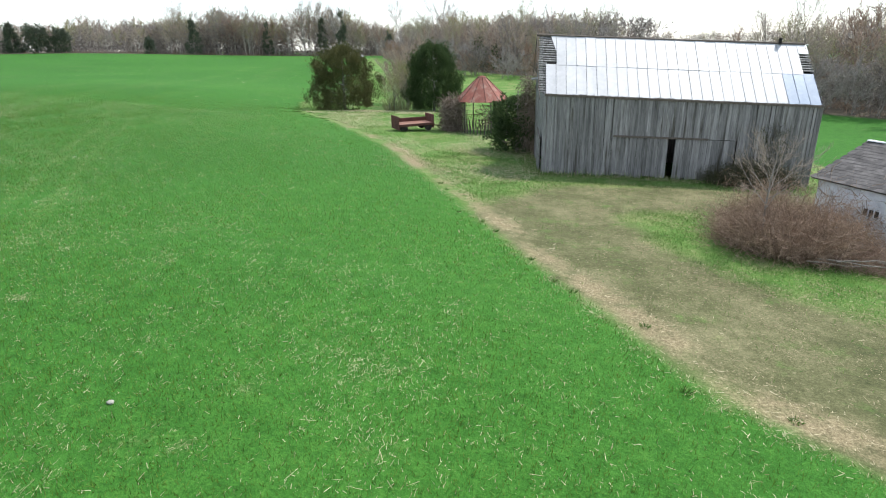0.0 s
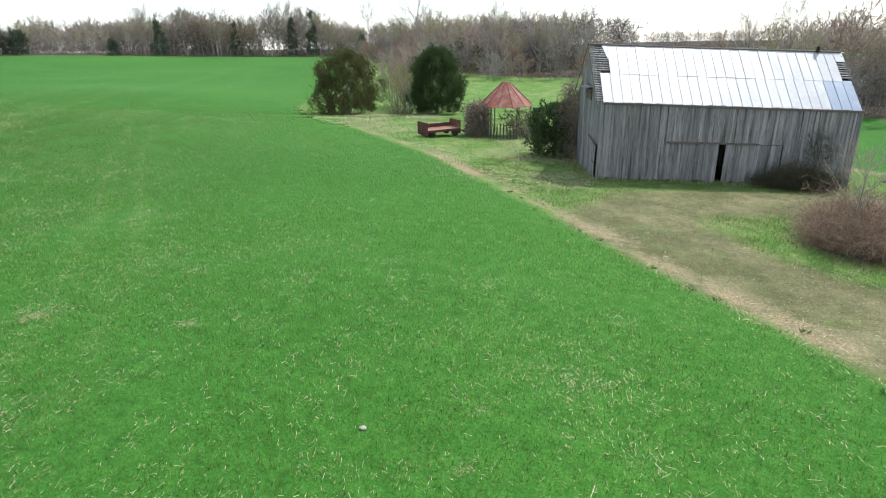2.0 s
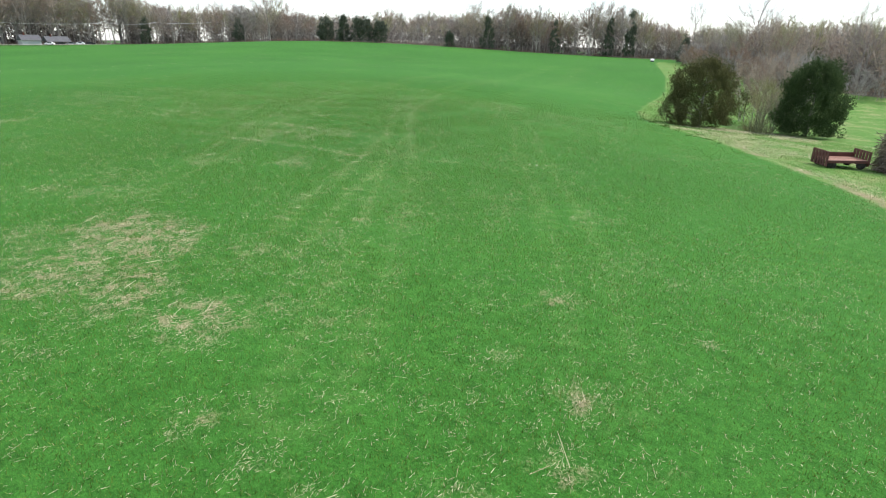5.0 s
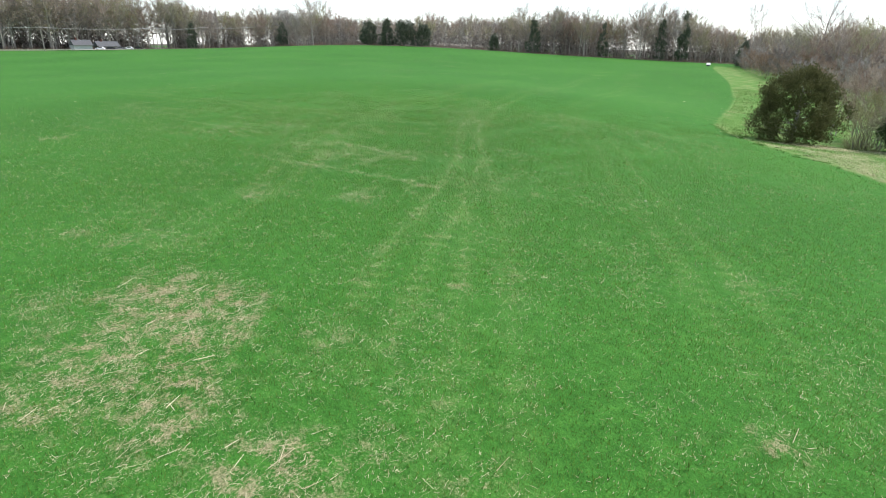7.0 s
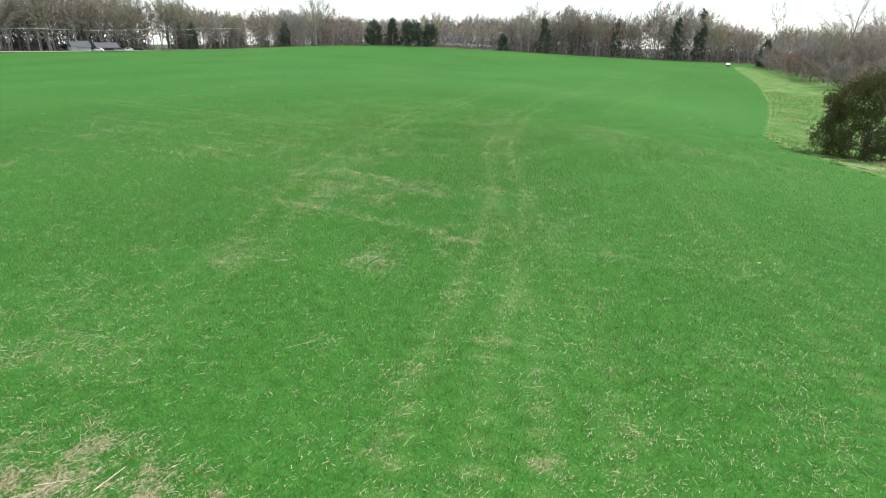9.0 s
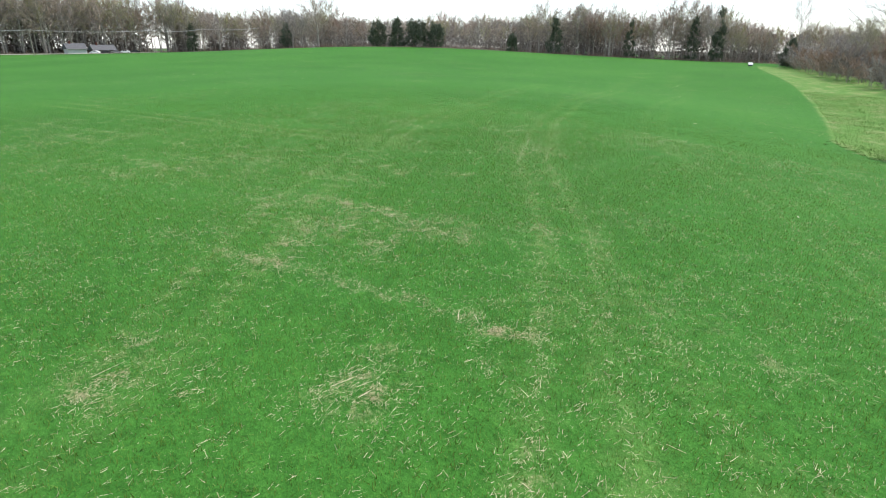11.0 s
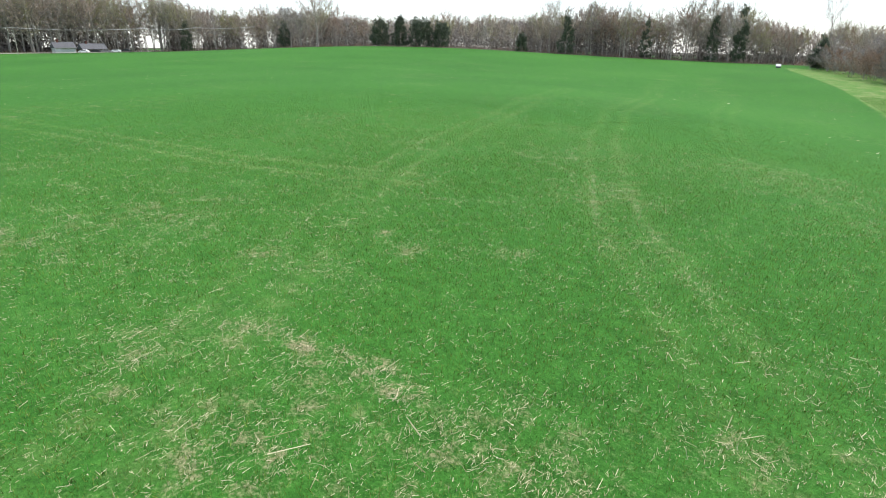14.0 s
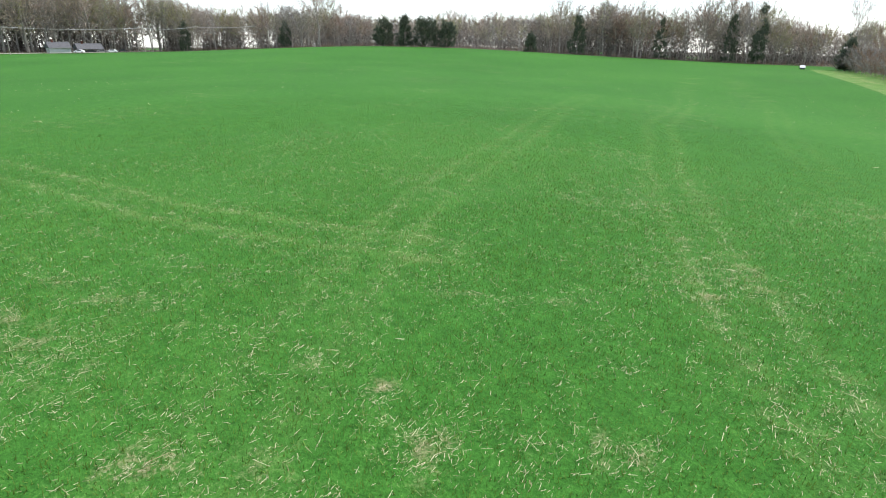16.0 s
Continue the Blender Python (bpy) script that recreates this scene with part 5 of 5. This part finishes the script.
def build_house(x, y, wide, wall, ridge, roof, label, siding=None):
    siding = siding or M_SIDING
    h = thing("house", pose(x, y, gz(x, y), 0, 0, -80), label, "house", "houses beside the far road")
    a = wide / 2
    part("wall", boxed((-a, -2.8, -0.3), (a, 2.8, wall)), siding, h)
    part("roof", prism([(-a - 0.4, -3.6, wall - 0.15), (-a - 0.4, 3.6, wall - 0.15), (-a - 0.4, 0, ridge)], wide + 0.8), roof, h)
    part("chimney", boxed((a * 0.4, -0.3, ridge - 0.6), (a * 0.4 + 0.7, 0.4, ridge + 1.0)), M_RUST_DARK, h)
    for k in (-0.85, -0.45, 0.3, 0.7):
        win = part("window", boxed((a * k, -2.86, 0.9), (a * k + 1.1, -2.78, 2.1)), M_GLASS, h)
        part("window_frame", boxed((a * k - 0.06, -2.84, 0.84), (a * k + 1.16, -2.80, 2.16)), siding, win)
    part("door", boxed((-0.1 * a, -2.87, -0.1), (-0.1 * a + 1.0, -2.78, 2.0)), M_ROOF, h)


build_house(-357, 7, 8, 2.3, 4.7, M_ROOF, "low white house with a dark roof beside the road")
build_house(-362, 19, 10, 1.7, 4.0, M_ROOF, "long low dark building with a grey roof beside the road", M_TIMBER)


def build_car(x, y, turn, paint, label):
    c = thing("car", pose(x, y, gz(x, y), 0, 0, turn), label, "car", "cars parked beside the house")
    bm = bmesh.new()
    prof = [(-2.2, 0.35), (-2.2, 0.8), (-1.5, 0.95), (-0.8, 1.45), (0.7, 1.48), (1.7, 0.98), (2.2, 0.85), (2.2, 0.35)]
    a = [bm.verts.new((px, -0.85, pz)) for px, pz in prof]
    b = [bm.verts.new((px, 0.85, pz)) for px, pz in prof]
    bm.faces.new(a)
    bm.faces.new(b[::-1])
    for i in range(len(prof)):
        j = (i + 1) % len(prof)
        bm.faces.new((a[j], a[i], b[i], b[j]))
    bmesh.ops.recalc_face_normals(bm, faces=bm.faces)
    body = part("body", bm, paint, c)
    for s in (-1, 1):
        part("side_window", boxed((-0.85, s * 0.86 - 0.01, 0.98), (1.0, s * 0.86 + 0.01, 1.36)), M_GLASS, c)
        for px in (-1.35, 1.35):
            part("wheel", tubes([[((px, s * 0.72, 0.32), 0.02), ((px, s * 0.72, 0.32), 0.32), ((px, s * 0.88, 0.32), 0.32), ((px, s * 0.88, 0.32), 0.02)]], 10), M_DARK, c)


M_PAINT_BLACK = surface("black_car_paint", (0.012, 0.012, 0.014), (0.03, 0.03, 0.035), 1, 0.25, 0, 0)
M_PAINT_WHITE = surface("white_car_paint", (0.70, 0.70, 0.70), (0.80, 0.80, 0.80), 1, 0.3, 0, 0)
M_PAINT_GREY = surface("grey_car_paint", (0.15, 0.15, 0.16), (0.25, 0.25, 0.26), 1, 0.3, 0, 0)
for i, (d, paint, lab) in enumerate(((0, M_PAINT_WHITE, "white car parked on the roadside gravel"), (6, M_PAINT_BLACK, "black car parked on the roadside gravel"), (11.5, M_PAINT_GREY, "grey car parked on the roadside gravel"),
                                     (17, M_PAINT_WHITE, "white car parked on the roadside gravel"), (22.5, M_PAINT_BLACK, "black car parked on the roadside gravel"))):
    build_car(-349.0 + d * 0.15, 14 + d * 0.72, 70 + (i * 37) % 25 - 12, paint, lab)

M_WIRE = surface("pale_wire", (0.45, 0.45, 0.46), (0.6, 0.6, 0.61), 1, 0.5, 0.3, 0)
tops = []
for x, y in ((-352, -80), (-328, -11), (-334, 37), (-324, 56), (-306, 82)):
    p = thing("utility_pole", pose(x, y, gz(x, y)), "grey wooden utility pole beside the far road", "utility pole", "poles of the power line")
    part("post", tubes([[((0, 0, -0.5), 0.16), ((0, 0, 10.5), 0.11)]], 7), M_POLE, p)
    part("crossarm", boxed((-1.1, -0.06, 9.7), (1.1, 0.06, 9.85), pose(0, 0, 0, 0, 0, 150)), M_POLE, p)
    tops.append(Vector((x, y, gz(x, y) + 9.9)))
for k in (-1.0, 1.0):
    path = []
    for a, b in zip(tops, tops[1:]):
        off = Vector((math.cos(radians(150)), math.sin(radians(150)), 0)) * k
        path += [(a.lerp(b, s / 6) + off - Vector((0, 0, 3.2 * (s / 6) * (1 - s / 6))), 0.045) for s in range(6)]
    tagged(part("power_line", tubes([path], 4), M_WIRE), "thin power line hung between the wooden poles", "wire", "power lines")

b = thing("storage_box", pose(-125.5, 178, gz(-125.5, 178), 0, 0, 30) @ Matrix.Scale(0.7, 4), "dark box with a white lid at the field corner", "box")
part("case", boxed((-0.9, -0.7, 0.0), (0.9, 0.7, 0.9)), M_ROOF, b)
part("lid", prism([(-1.0, -1.0, 0.75), (-1.0, 1.0, 0.75), (-1.0, 0.3, 1.7)], 2.0), M_PAINT_WHITE, b, "white sloping lid")

# ---- evergreens and thickets along the woods ----
for i, (x, y, h, w, n) in enumerate(((-256, 111, 9.5, 7, 900), (-247, 115, 11, 5.5, 900), (-241, 121, 11.5, 8.5, 1100), (-235, 127, 9.5, 6, 700), (-301, 88, 11, 5, 500), (-350, 58, 13, 5, 500), (-153, 205, 20, 4.6, 600),
                                     (-163, 204, 17, 4.6, 420), (-181, 187, 15, 4.4, 300), (-200, 162, 14, 5.2, 500), (-117, 186, 9, 5, 600), (-212, 149, 6, 4, 400), (-52, 121, 8.0, 4.6, 900), (-46, 118, 6.0, 3.2, 500), (40, 45, 9, 5, 600))):
    # distant ones take M_FIR, with air haze in its colour
    cedar(x, y, h, w, 40 + i, M_CEDAR if x > -60 else M_FIR, "dark evergreen tree at the edge of the leafless wood", x in (-256, -241, -235, -212), n, "evergreen_tree", 1.1 if x < -60 else 0.6, lobes=60, puff=0.085)
rng = np.random.default_rng(66)


def bush_template(seed, material):
    r = np.random.default_rng(seed)
    t = thing("bush", Matrix(), "tall brown leafless bush along the field's edge", "bush", "bushes along the field's edge")
    for j in range(3):
        trunk, crown = bare_tree(r, 6.0 * r.uniform(0.75, 1.0), 0.46, 0.05, 0.05, 7, 0, 0.75, 4.5)[:2]
        off = np.array([r.normal() * 1.1, r.normal() * 1.1, 0])
        part("stem", (trunk[0] + off, trunk[1]), M_BARK, t)
        tagged(part("crown", (crown[0] + off, crown[1]), material, t), kind="stuff")
    return t


# one kind of bush shares M_DEEP, the twig colour darkened for shade
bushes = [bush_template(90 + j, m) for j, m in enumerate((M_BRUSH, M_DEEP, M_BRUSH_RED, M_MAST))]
placed = [0] * 4
EAST_BRUSH = along([(-120, 186), (-101, 158), (-82, 130), (-62, 108), (-44, 99)], 3.6, rng, 1.2) + along([(-118, 192), (-97, 162), (-78, 136), (-58, 113), (-40, 103)], 4.2, rng, 1.5) + along([(-44, 99), (-20, 97), (-4, 92), (6, 76)], 4.5, rng, 1.5) + along([(9, 66), (20, 55), (32, 46), (60, 34)], 3.2, rng, 1.5)
for x, y, nrm in EAST_BRUSH:
    k = int(rng.integers(0, 4))
    q = rng.uniform(0.7, 1.35)
    m = Matrix.LocRotScale((x + nrm[0] * 2, y + nrm[1] * 2, gz(x, y) - 0.05), Euler((0, 0, rng.random() * 6.28)), (q, q, q * rng.uniform(0.85, 1.1)))
    if placed[k]:
        copy_thing(bushes[k], m).scale = m.to_scale()
    else:
        bushes[k].matrix_world = m
    placed[k] += 1

# ---- crop, straw, weeds ----
def blades(count, lo, hi, keep, length, width, lean, material, name, label, seed, lift=0.0, flat=False, heading=None):
    """Thin blades scattered over a stretch of the plan where keep() lets them stand."""
    rng = np.random.default_rng(seed)
    x, y = rng.uniform(lo[0], hi[0], count), rng.uniform(lo[1], hi[1], count)
    ok = rng.random(count) < keep(x, y)
    x, y = x[ok], y[ok]
    n = len(x)
    a = rng.random(n) * 2 * math.pi
    if heading is not None:
        a = np.where(rng.random(n) < 0.65, heading + rng.normal(size=n) * 0.35, a)
    tilt = np.abs(rng.normal(size=n)) * lean
    if flat:
        d = np.stack([np.cos(a), np.sin(a), rng.normal(size=n) * 0.12], 1)
    else:
        d = np.stack([np.cos(a) * np.sin(tilt), np.sin(a) * np.sin(tilt), np.cos(tilt)], 1)
    p = np.stack([x, y, terrain(x, y) + lift + (rng.random(n) * 0.06 if flat else 0)], 1)
    L = rng.uniform(length[0], length[1], n) * (rng.random(n) ** 1.5 * 0.8 + 0.4)
    W = rng.uniform(width[0], width[1], n)
    if flat:
        side = np.stack([-np.sin(a), np.cos(a), rng.normal(size=n) * 0.3], 1) * W[:, None] / 2
        q = np.empty((n, 4, 3))
        q[:, 0], q[:, 1], q[:, 2], q[:, 3] = p - side, p + side, p + side * 0.7 + d * L[:, None], p - side * 0.7 + d * L[:, None]
        data = (q.reshape(-1, 3), np.arange(4 * n).reshape(-1, 4))
    else:
        data = slivers(p, d, L, W, rng)
    return tagged(part(name, data, material), label, name.replace("_", " "), kind="stuff")


FLIGHT = [(9, -32), (2, -35), (-4, -38), (-9, -37), (-17, -33), (-29, -25), (-44, -16), (-52, -10)]


def nearness(x, y, full, gone):
    d = line_distance(x, y, FLIGHT)[0]
    return np.clip((gone - d) / (gone - full), 0, 1)


blades(1650000, (-100, -48), (14, 36), lambda x, y: (edge_distance(x, y) > 0.1 * rng.normal(size=len(x))) * (1 - 0.86 * thinness(x, y)) * nearness(x, y, 10, 66) ** 2.4, (0.07, 0.17), (0.010, 0.023), 0.55, M_WHEAT, "young_wheat", "short bright green winter wheat", 31)
blades(900000, (-80, -44), (14, 14), lambda x, y: (edge_distance(x, y) > 0) * (0.03 + 1.7 * thinness(x, y)) * nearness(x, y, 14, 42), (0.04, 0.20), (0.004, 0.009), 0, M_STRAW, "loose_straw", "dry pale straw lying between the wheat", 32, 0.03, True, 1.92)
blades(420000, (-80, -44), (14, 14), lambda x, y: (edge_distance(x, y) > 0) * (0.06 + 1.6 * thinness(x, y)) * nearness(x, y, 14, 42), (0.05, 0.18), (0.006, 0.012), 0.8, M_STRAW, "stubble", "short dry stubble standing in the wheat", 45, 0.02)
blades(34000, (-80, -44), (14, 14), lambda x, y: (edge_distance(x, y) > 0) * np.where(x > -8, 0.3, 1.0) * (0.02 + 0.9 * thinness(x, y)) * nearness(x, y, 18, 45), (0.06, 0.34), (0.005, 0.013), 0, M_STRAW, "corn_stalks", "broken dry corn stalks lying in the wheat", 33, 0.05, True)
blades(24000, (-56, -40), (-6, -8), lambda x, y: np.clip(thin_stand(x, y) - 0.42, 0, 1) * 0.9, (0.22, 0.95), (0.008, 0.019), 0, M_STRAW, "corn_stalks", "long dry corn stalks matted over the thin wheat", 42, 0.06, True, 1.92)
blades(9000, (-150, -60), (14, 90), lambda x, y: (edge_distance(x, y) > 0.5) * value_noise(x, y, 0.08, 30) ** 2 * (1 - nearness(x, y, 14, 40)), (0.12, 0.36), (0.02, 0.045), 0, M_STRAW, "stray_stalks", "stray pale corn stalks scattered over the wheat", 41, 0.08, True)
blades(210000, (-46, -30), (24, 34), lambda x, y: np.exp(-((edge_distance(x, y) + 0.7) / (0.4 + 1.1 * value_noise(x, y, 0.22, 9))) ** 2) * (0.1 + 1.3 * value_noise(x, y, 0.6, 5)) * np.where(x > -30, 1, 0.3) + 0.05 * (edge_distance(x, y) < -0.3), (0.05, 0.22), (0.005, 0.013), 0, M_STRAW, "verge_straw", "dry straw along the edge of the field", 34, 0.02, True)
blades(420000, (-46, -30), (24, 34), lambda x, y: (edge_distance(x, y) < -0.6) * np.clip(lane_distance(x, y) - 2.1, 0.04, 1) * (0.25 + 0.75 * value_noise(x, y, 0.5, 8)), (0.06, 0.20), (0.010, 0.024), 0.6, M_WEED, "verge_grass", "uneven grass and weeds of the farmyard", 35)


blades(110000, (-75, 30), (-36, 100), lambda x, y: (edge_distance(x, y) < -0.3) * (edge_distance(x, y) > -16) * (0.2 + 0.8 * value_noise(x, y, 0.3, 15)), (0.10, 0.30), (0.02, 0.05), 0.6, M_WEED, "verge_grass", "rough grass along the far edge of the field", 44)


def barn_foot(x, y):
    """Taller weeds close along the barn's walls and the shed."""
    u = x * math.cos(BARN_TURN) + y * math.sin(BARN_TURN)
    v = -x * math.sin(BARN_TURN) + y * math.cos(BARN_TURN)
    front = np.exp(-((v + 0.35) / 0.35) ** 2) * ((u > -0.3) & (u < 15.2))
    side = np.exp(-((u + 0.45) / 0.4) ** 2) * ((v > -0.5) & (v < 6.5))
    return np.maximum(front, side) * (v < 0.02 + 9 * (u < -0.05))


blades(60000, (-4, -2), (16, 8), barn_foot, (0.12, 0.5), (0.010, 0.022), 0.35, M_WEED, "tall_weeds", "rank weeds along the foot of the barn", 36)
blades(30000, (-4, -2), (16, 8), barn_foot, (0.12, 0.5), (0.008, 0.018), 0.5, M_STRAW, "dead_grass", "dead pale grass along the foot of the barn", 37)

# ---- small things in the yard and the field ----
blades(45000, (-3, -24), (24, 4), lambda x, y: (edge_distance(x, y) < -0.3) * np.exp(-(np.maximum(lane_distance(x, y) - 2.2, 0) / 0.8) ** 2) * (value_noise(x, y, 1.1, 11)) ** 2, (0.03, 0.10), (0.008, 0.022), 0, M_LITTER, "lane_litter", "dry leaf and straw scraps on the dirt lane", 38, 0.005, True)
blades(300000, (-8, -18), (18, 5), lambda x, y: (edge_distance(x, y) < -0.8) * np.clip(lane_distance(x, y) - 1.9, 0.08, 1) * value_noise(x, y, 1.3, 12) ** 1.3, (0.05, 0.16), (0.008, 0.018), 0.7, M_WEED, "yard_grass", "short uneven grass of the yard before the barn", 39)
blades(200000, (-8, -18), (18, 5), lambda x, y: (edge_distance(x, y) < -0.8) * np.clip(lane_distance(x, y) - 0.5, 0.25, 1) * value_noise(x, y, 0.9, 13) ** 2, (0.05, 0.16), (0.006, 0.014), 0, M_LITTER, "dead_yard_grass", "flattened dead grass of the yard before the barn", 40, 0.01, True)
blades(190000, (-36, -8), (0, 36), lambda x, y: (edge_distance(x, y) < -0.6) * np.clip(2.4 * value_noise(x, y, 0.3, 14) - 0.75, 0, 1), (0.06, 0.24), (0.009, 0.022), 0, M_STRAW, "dead_meadow_grass", "flattened dead grass of the meadow beside the barn", 43, 0.03, True)


def weed_clumps():
    """Dark green rosettes of weeds along the edge of the field and in the lane's grass."""
    rng = np.random.default_rng(51)
    P, D, L, W = [], [], [], []
    spots = along(EDGE[2:10], 2.2, rng, 0.4) + along(EDGE[11:16], 0.8, rng, 0.6)
    for x, y, _ in spots:
        r = rng.uniform(0.14, 0.42) if x < -26 else rng.uniform(0.05, 0.13)
        n = int(30 + 160 * r)
        a = rng.random(n) * 6.283
        q = np.sqrt(rng.random(n)) * r
        px, py = x + np.cos(a) * q, y + np.sin(a) * q
        P.append(np.stack([px, py, terrain(px, py)], 1))
        d = np.stack([np.cos(a) * 0.7, np.sin(a) * 0.7, rng.uniform(0.4, 1.1, n)], 1)
        D.append(d / np.linalg.norm(d, axis=1)[:, None])
        L.append(rng.uniform(0.06, 0.18, n))
        W.append(rng.uniform(0.010, 0.028, n))
    data = slivers(np.concatenate(P), np.concatenate(D), np.concatenate(L), np.concatenate(W), rng)
    tagged(part("weed_clumps", data, M_WEED_DARK), "dark green clumps of weeds along the field's edge", "weeds", kind="stuff")


M_WEED_DARK = leafy("dark_weeds", (0.035, 0.10, 0.018), (0.13, 0.25, 0.05), 0.7, 0.25)
weed_clumps()


def stone(x, y, size, seed):
    r = random.Random(seed)
    bm = bmesh.new()
    bmesh.ops.create_icosphere(bm, subdivisions=2, radius=1)
    for v in bm.verts:
        v.co = Vector((v.co.x * size * r.uniform(0.8, 1.1), v.co.y * size * 0.75 * r.uniform(0.8, 1.1), v.co.z * size * 0.5 * r.uniform(0.8, 1.1)))
    ob = part("field_stone", bm, M_STONE)
    ob.matrix_world = pose(x, y, gz(x, y) + size * 0.2, 0, 0, seed * 40)
    tagged(ob, "pale stone lying in the green wheat", "stone", "stones in the field")


M_STONE = surface("pale_stone", (0.26, 0.255, 0.21), (0.43, 0.42, 0.36), 6, 0.9, 0, 0.4)
for i, (x, y, z) in enumerate(((-1.45, -26.3, 0.085), (-25.9, -10.4, 0.075), (-25.5, -9.9, 0.06))):
    stone(x, y, z, i)

# the tall spreading tree that stands over the far wood
big = thing("bare_tree", Matrix.LocRotScale((-286, 97, gz(-286, 97)), Euler((0, 0, 1.0)), (1.5, 1.5, 1.5)), "great spreading leafless tree above the far wood", "tree", "trees along the wood's edge")
great = bare_tree(np.random.default_rng(5), 15.5, 0.46, 0.2, 0.34, 14, 0, 0.45, 1.9)
part("trunk", great[0], M_BARK, big)
tagged(part("crown", great[1], M_TWIG, big), kind="stuff")
# the trees that stand out above the corner wood and the meadow's thickets
for x, y, k, q in ((-171, 201, 0, 1.5), (-88, 176, 2, 1.45), (-62, 190, 0, 1.3), (-121, 200, 6, 1.4), (-44, 170, 4, 1.1), (-78, 168, 4, 1.15), (-18, 112, 0, 0.95), (-4, 294, 2, 0.55), (-25, 298, 2, 0.5)):
    copy_thing(templates[k], Matrix.Translation((x, y, gz(x, y)))).scale = (q, q, q)
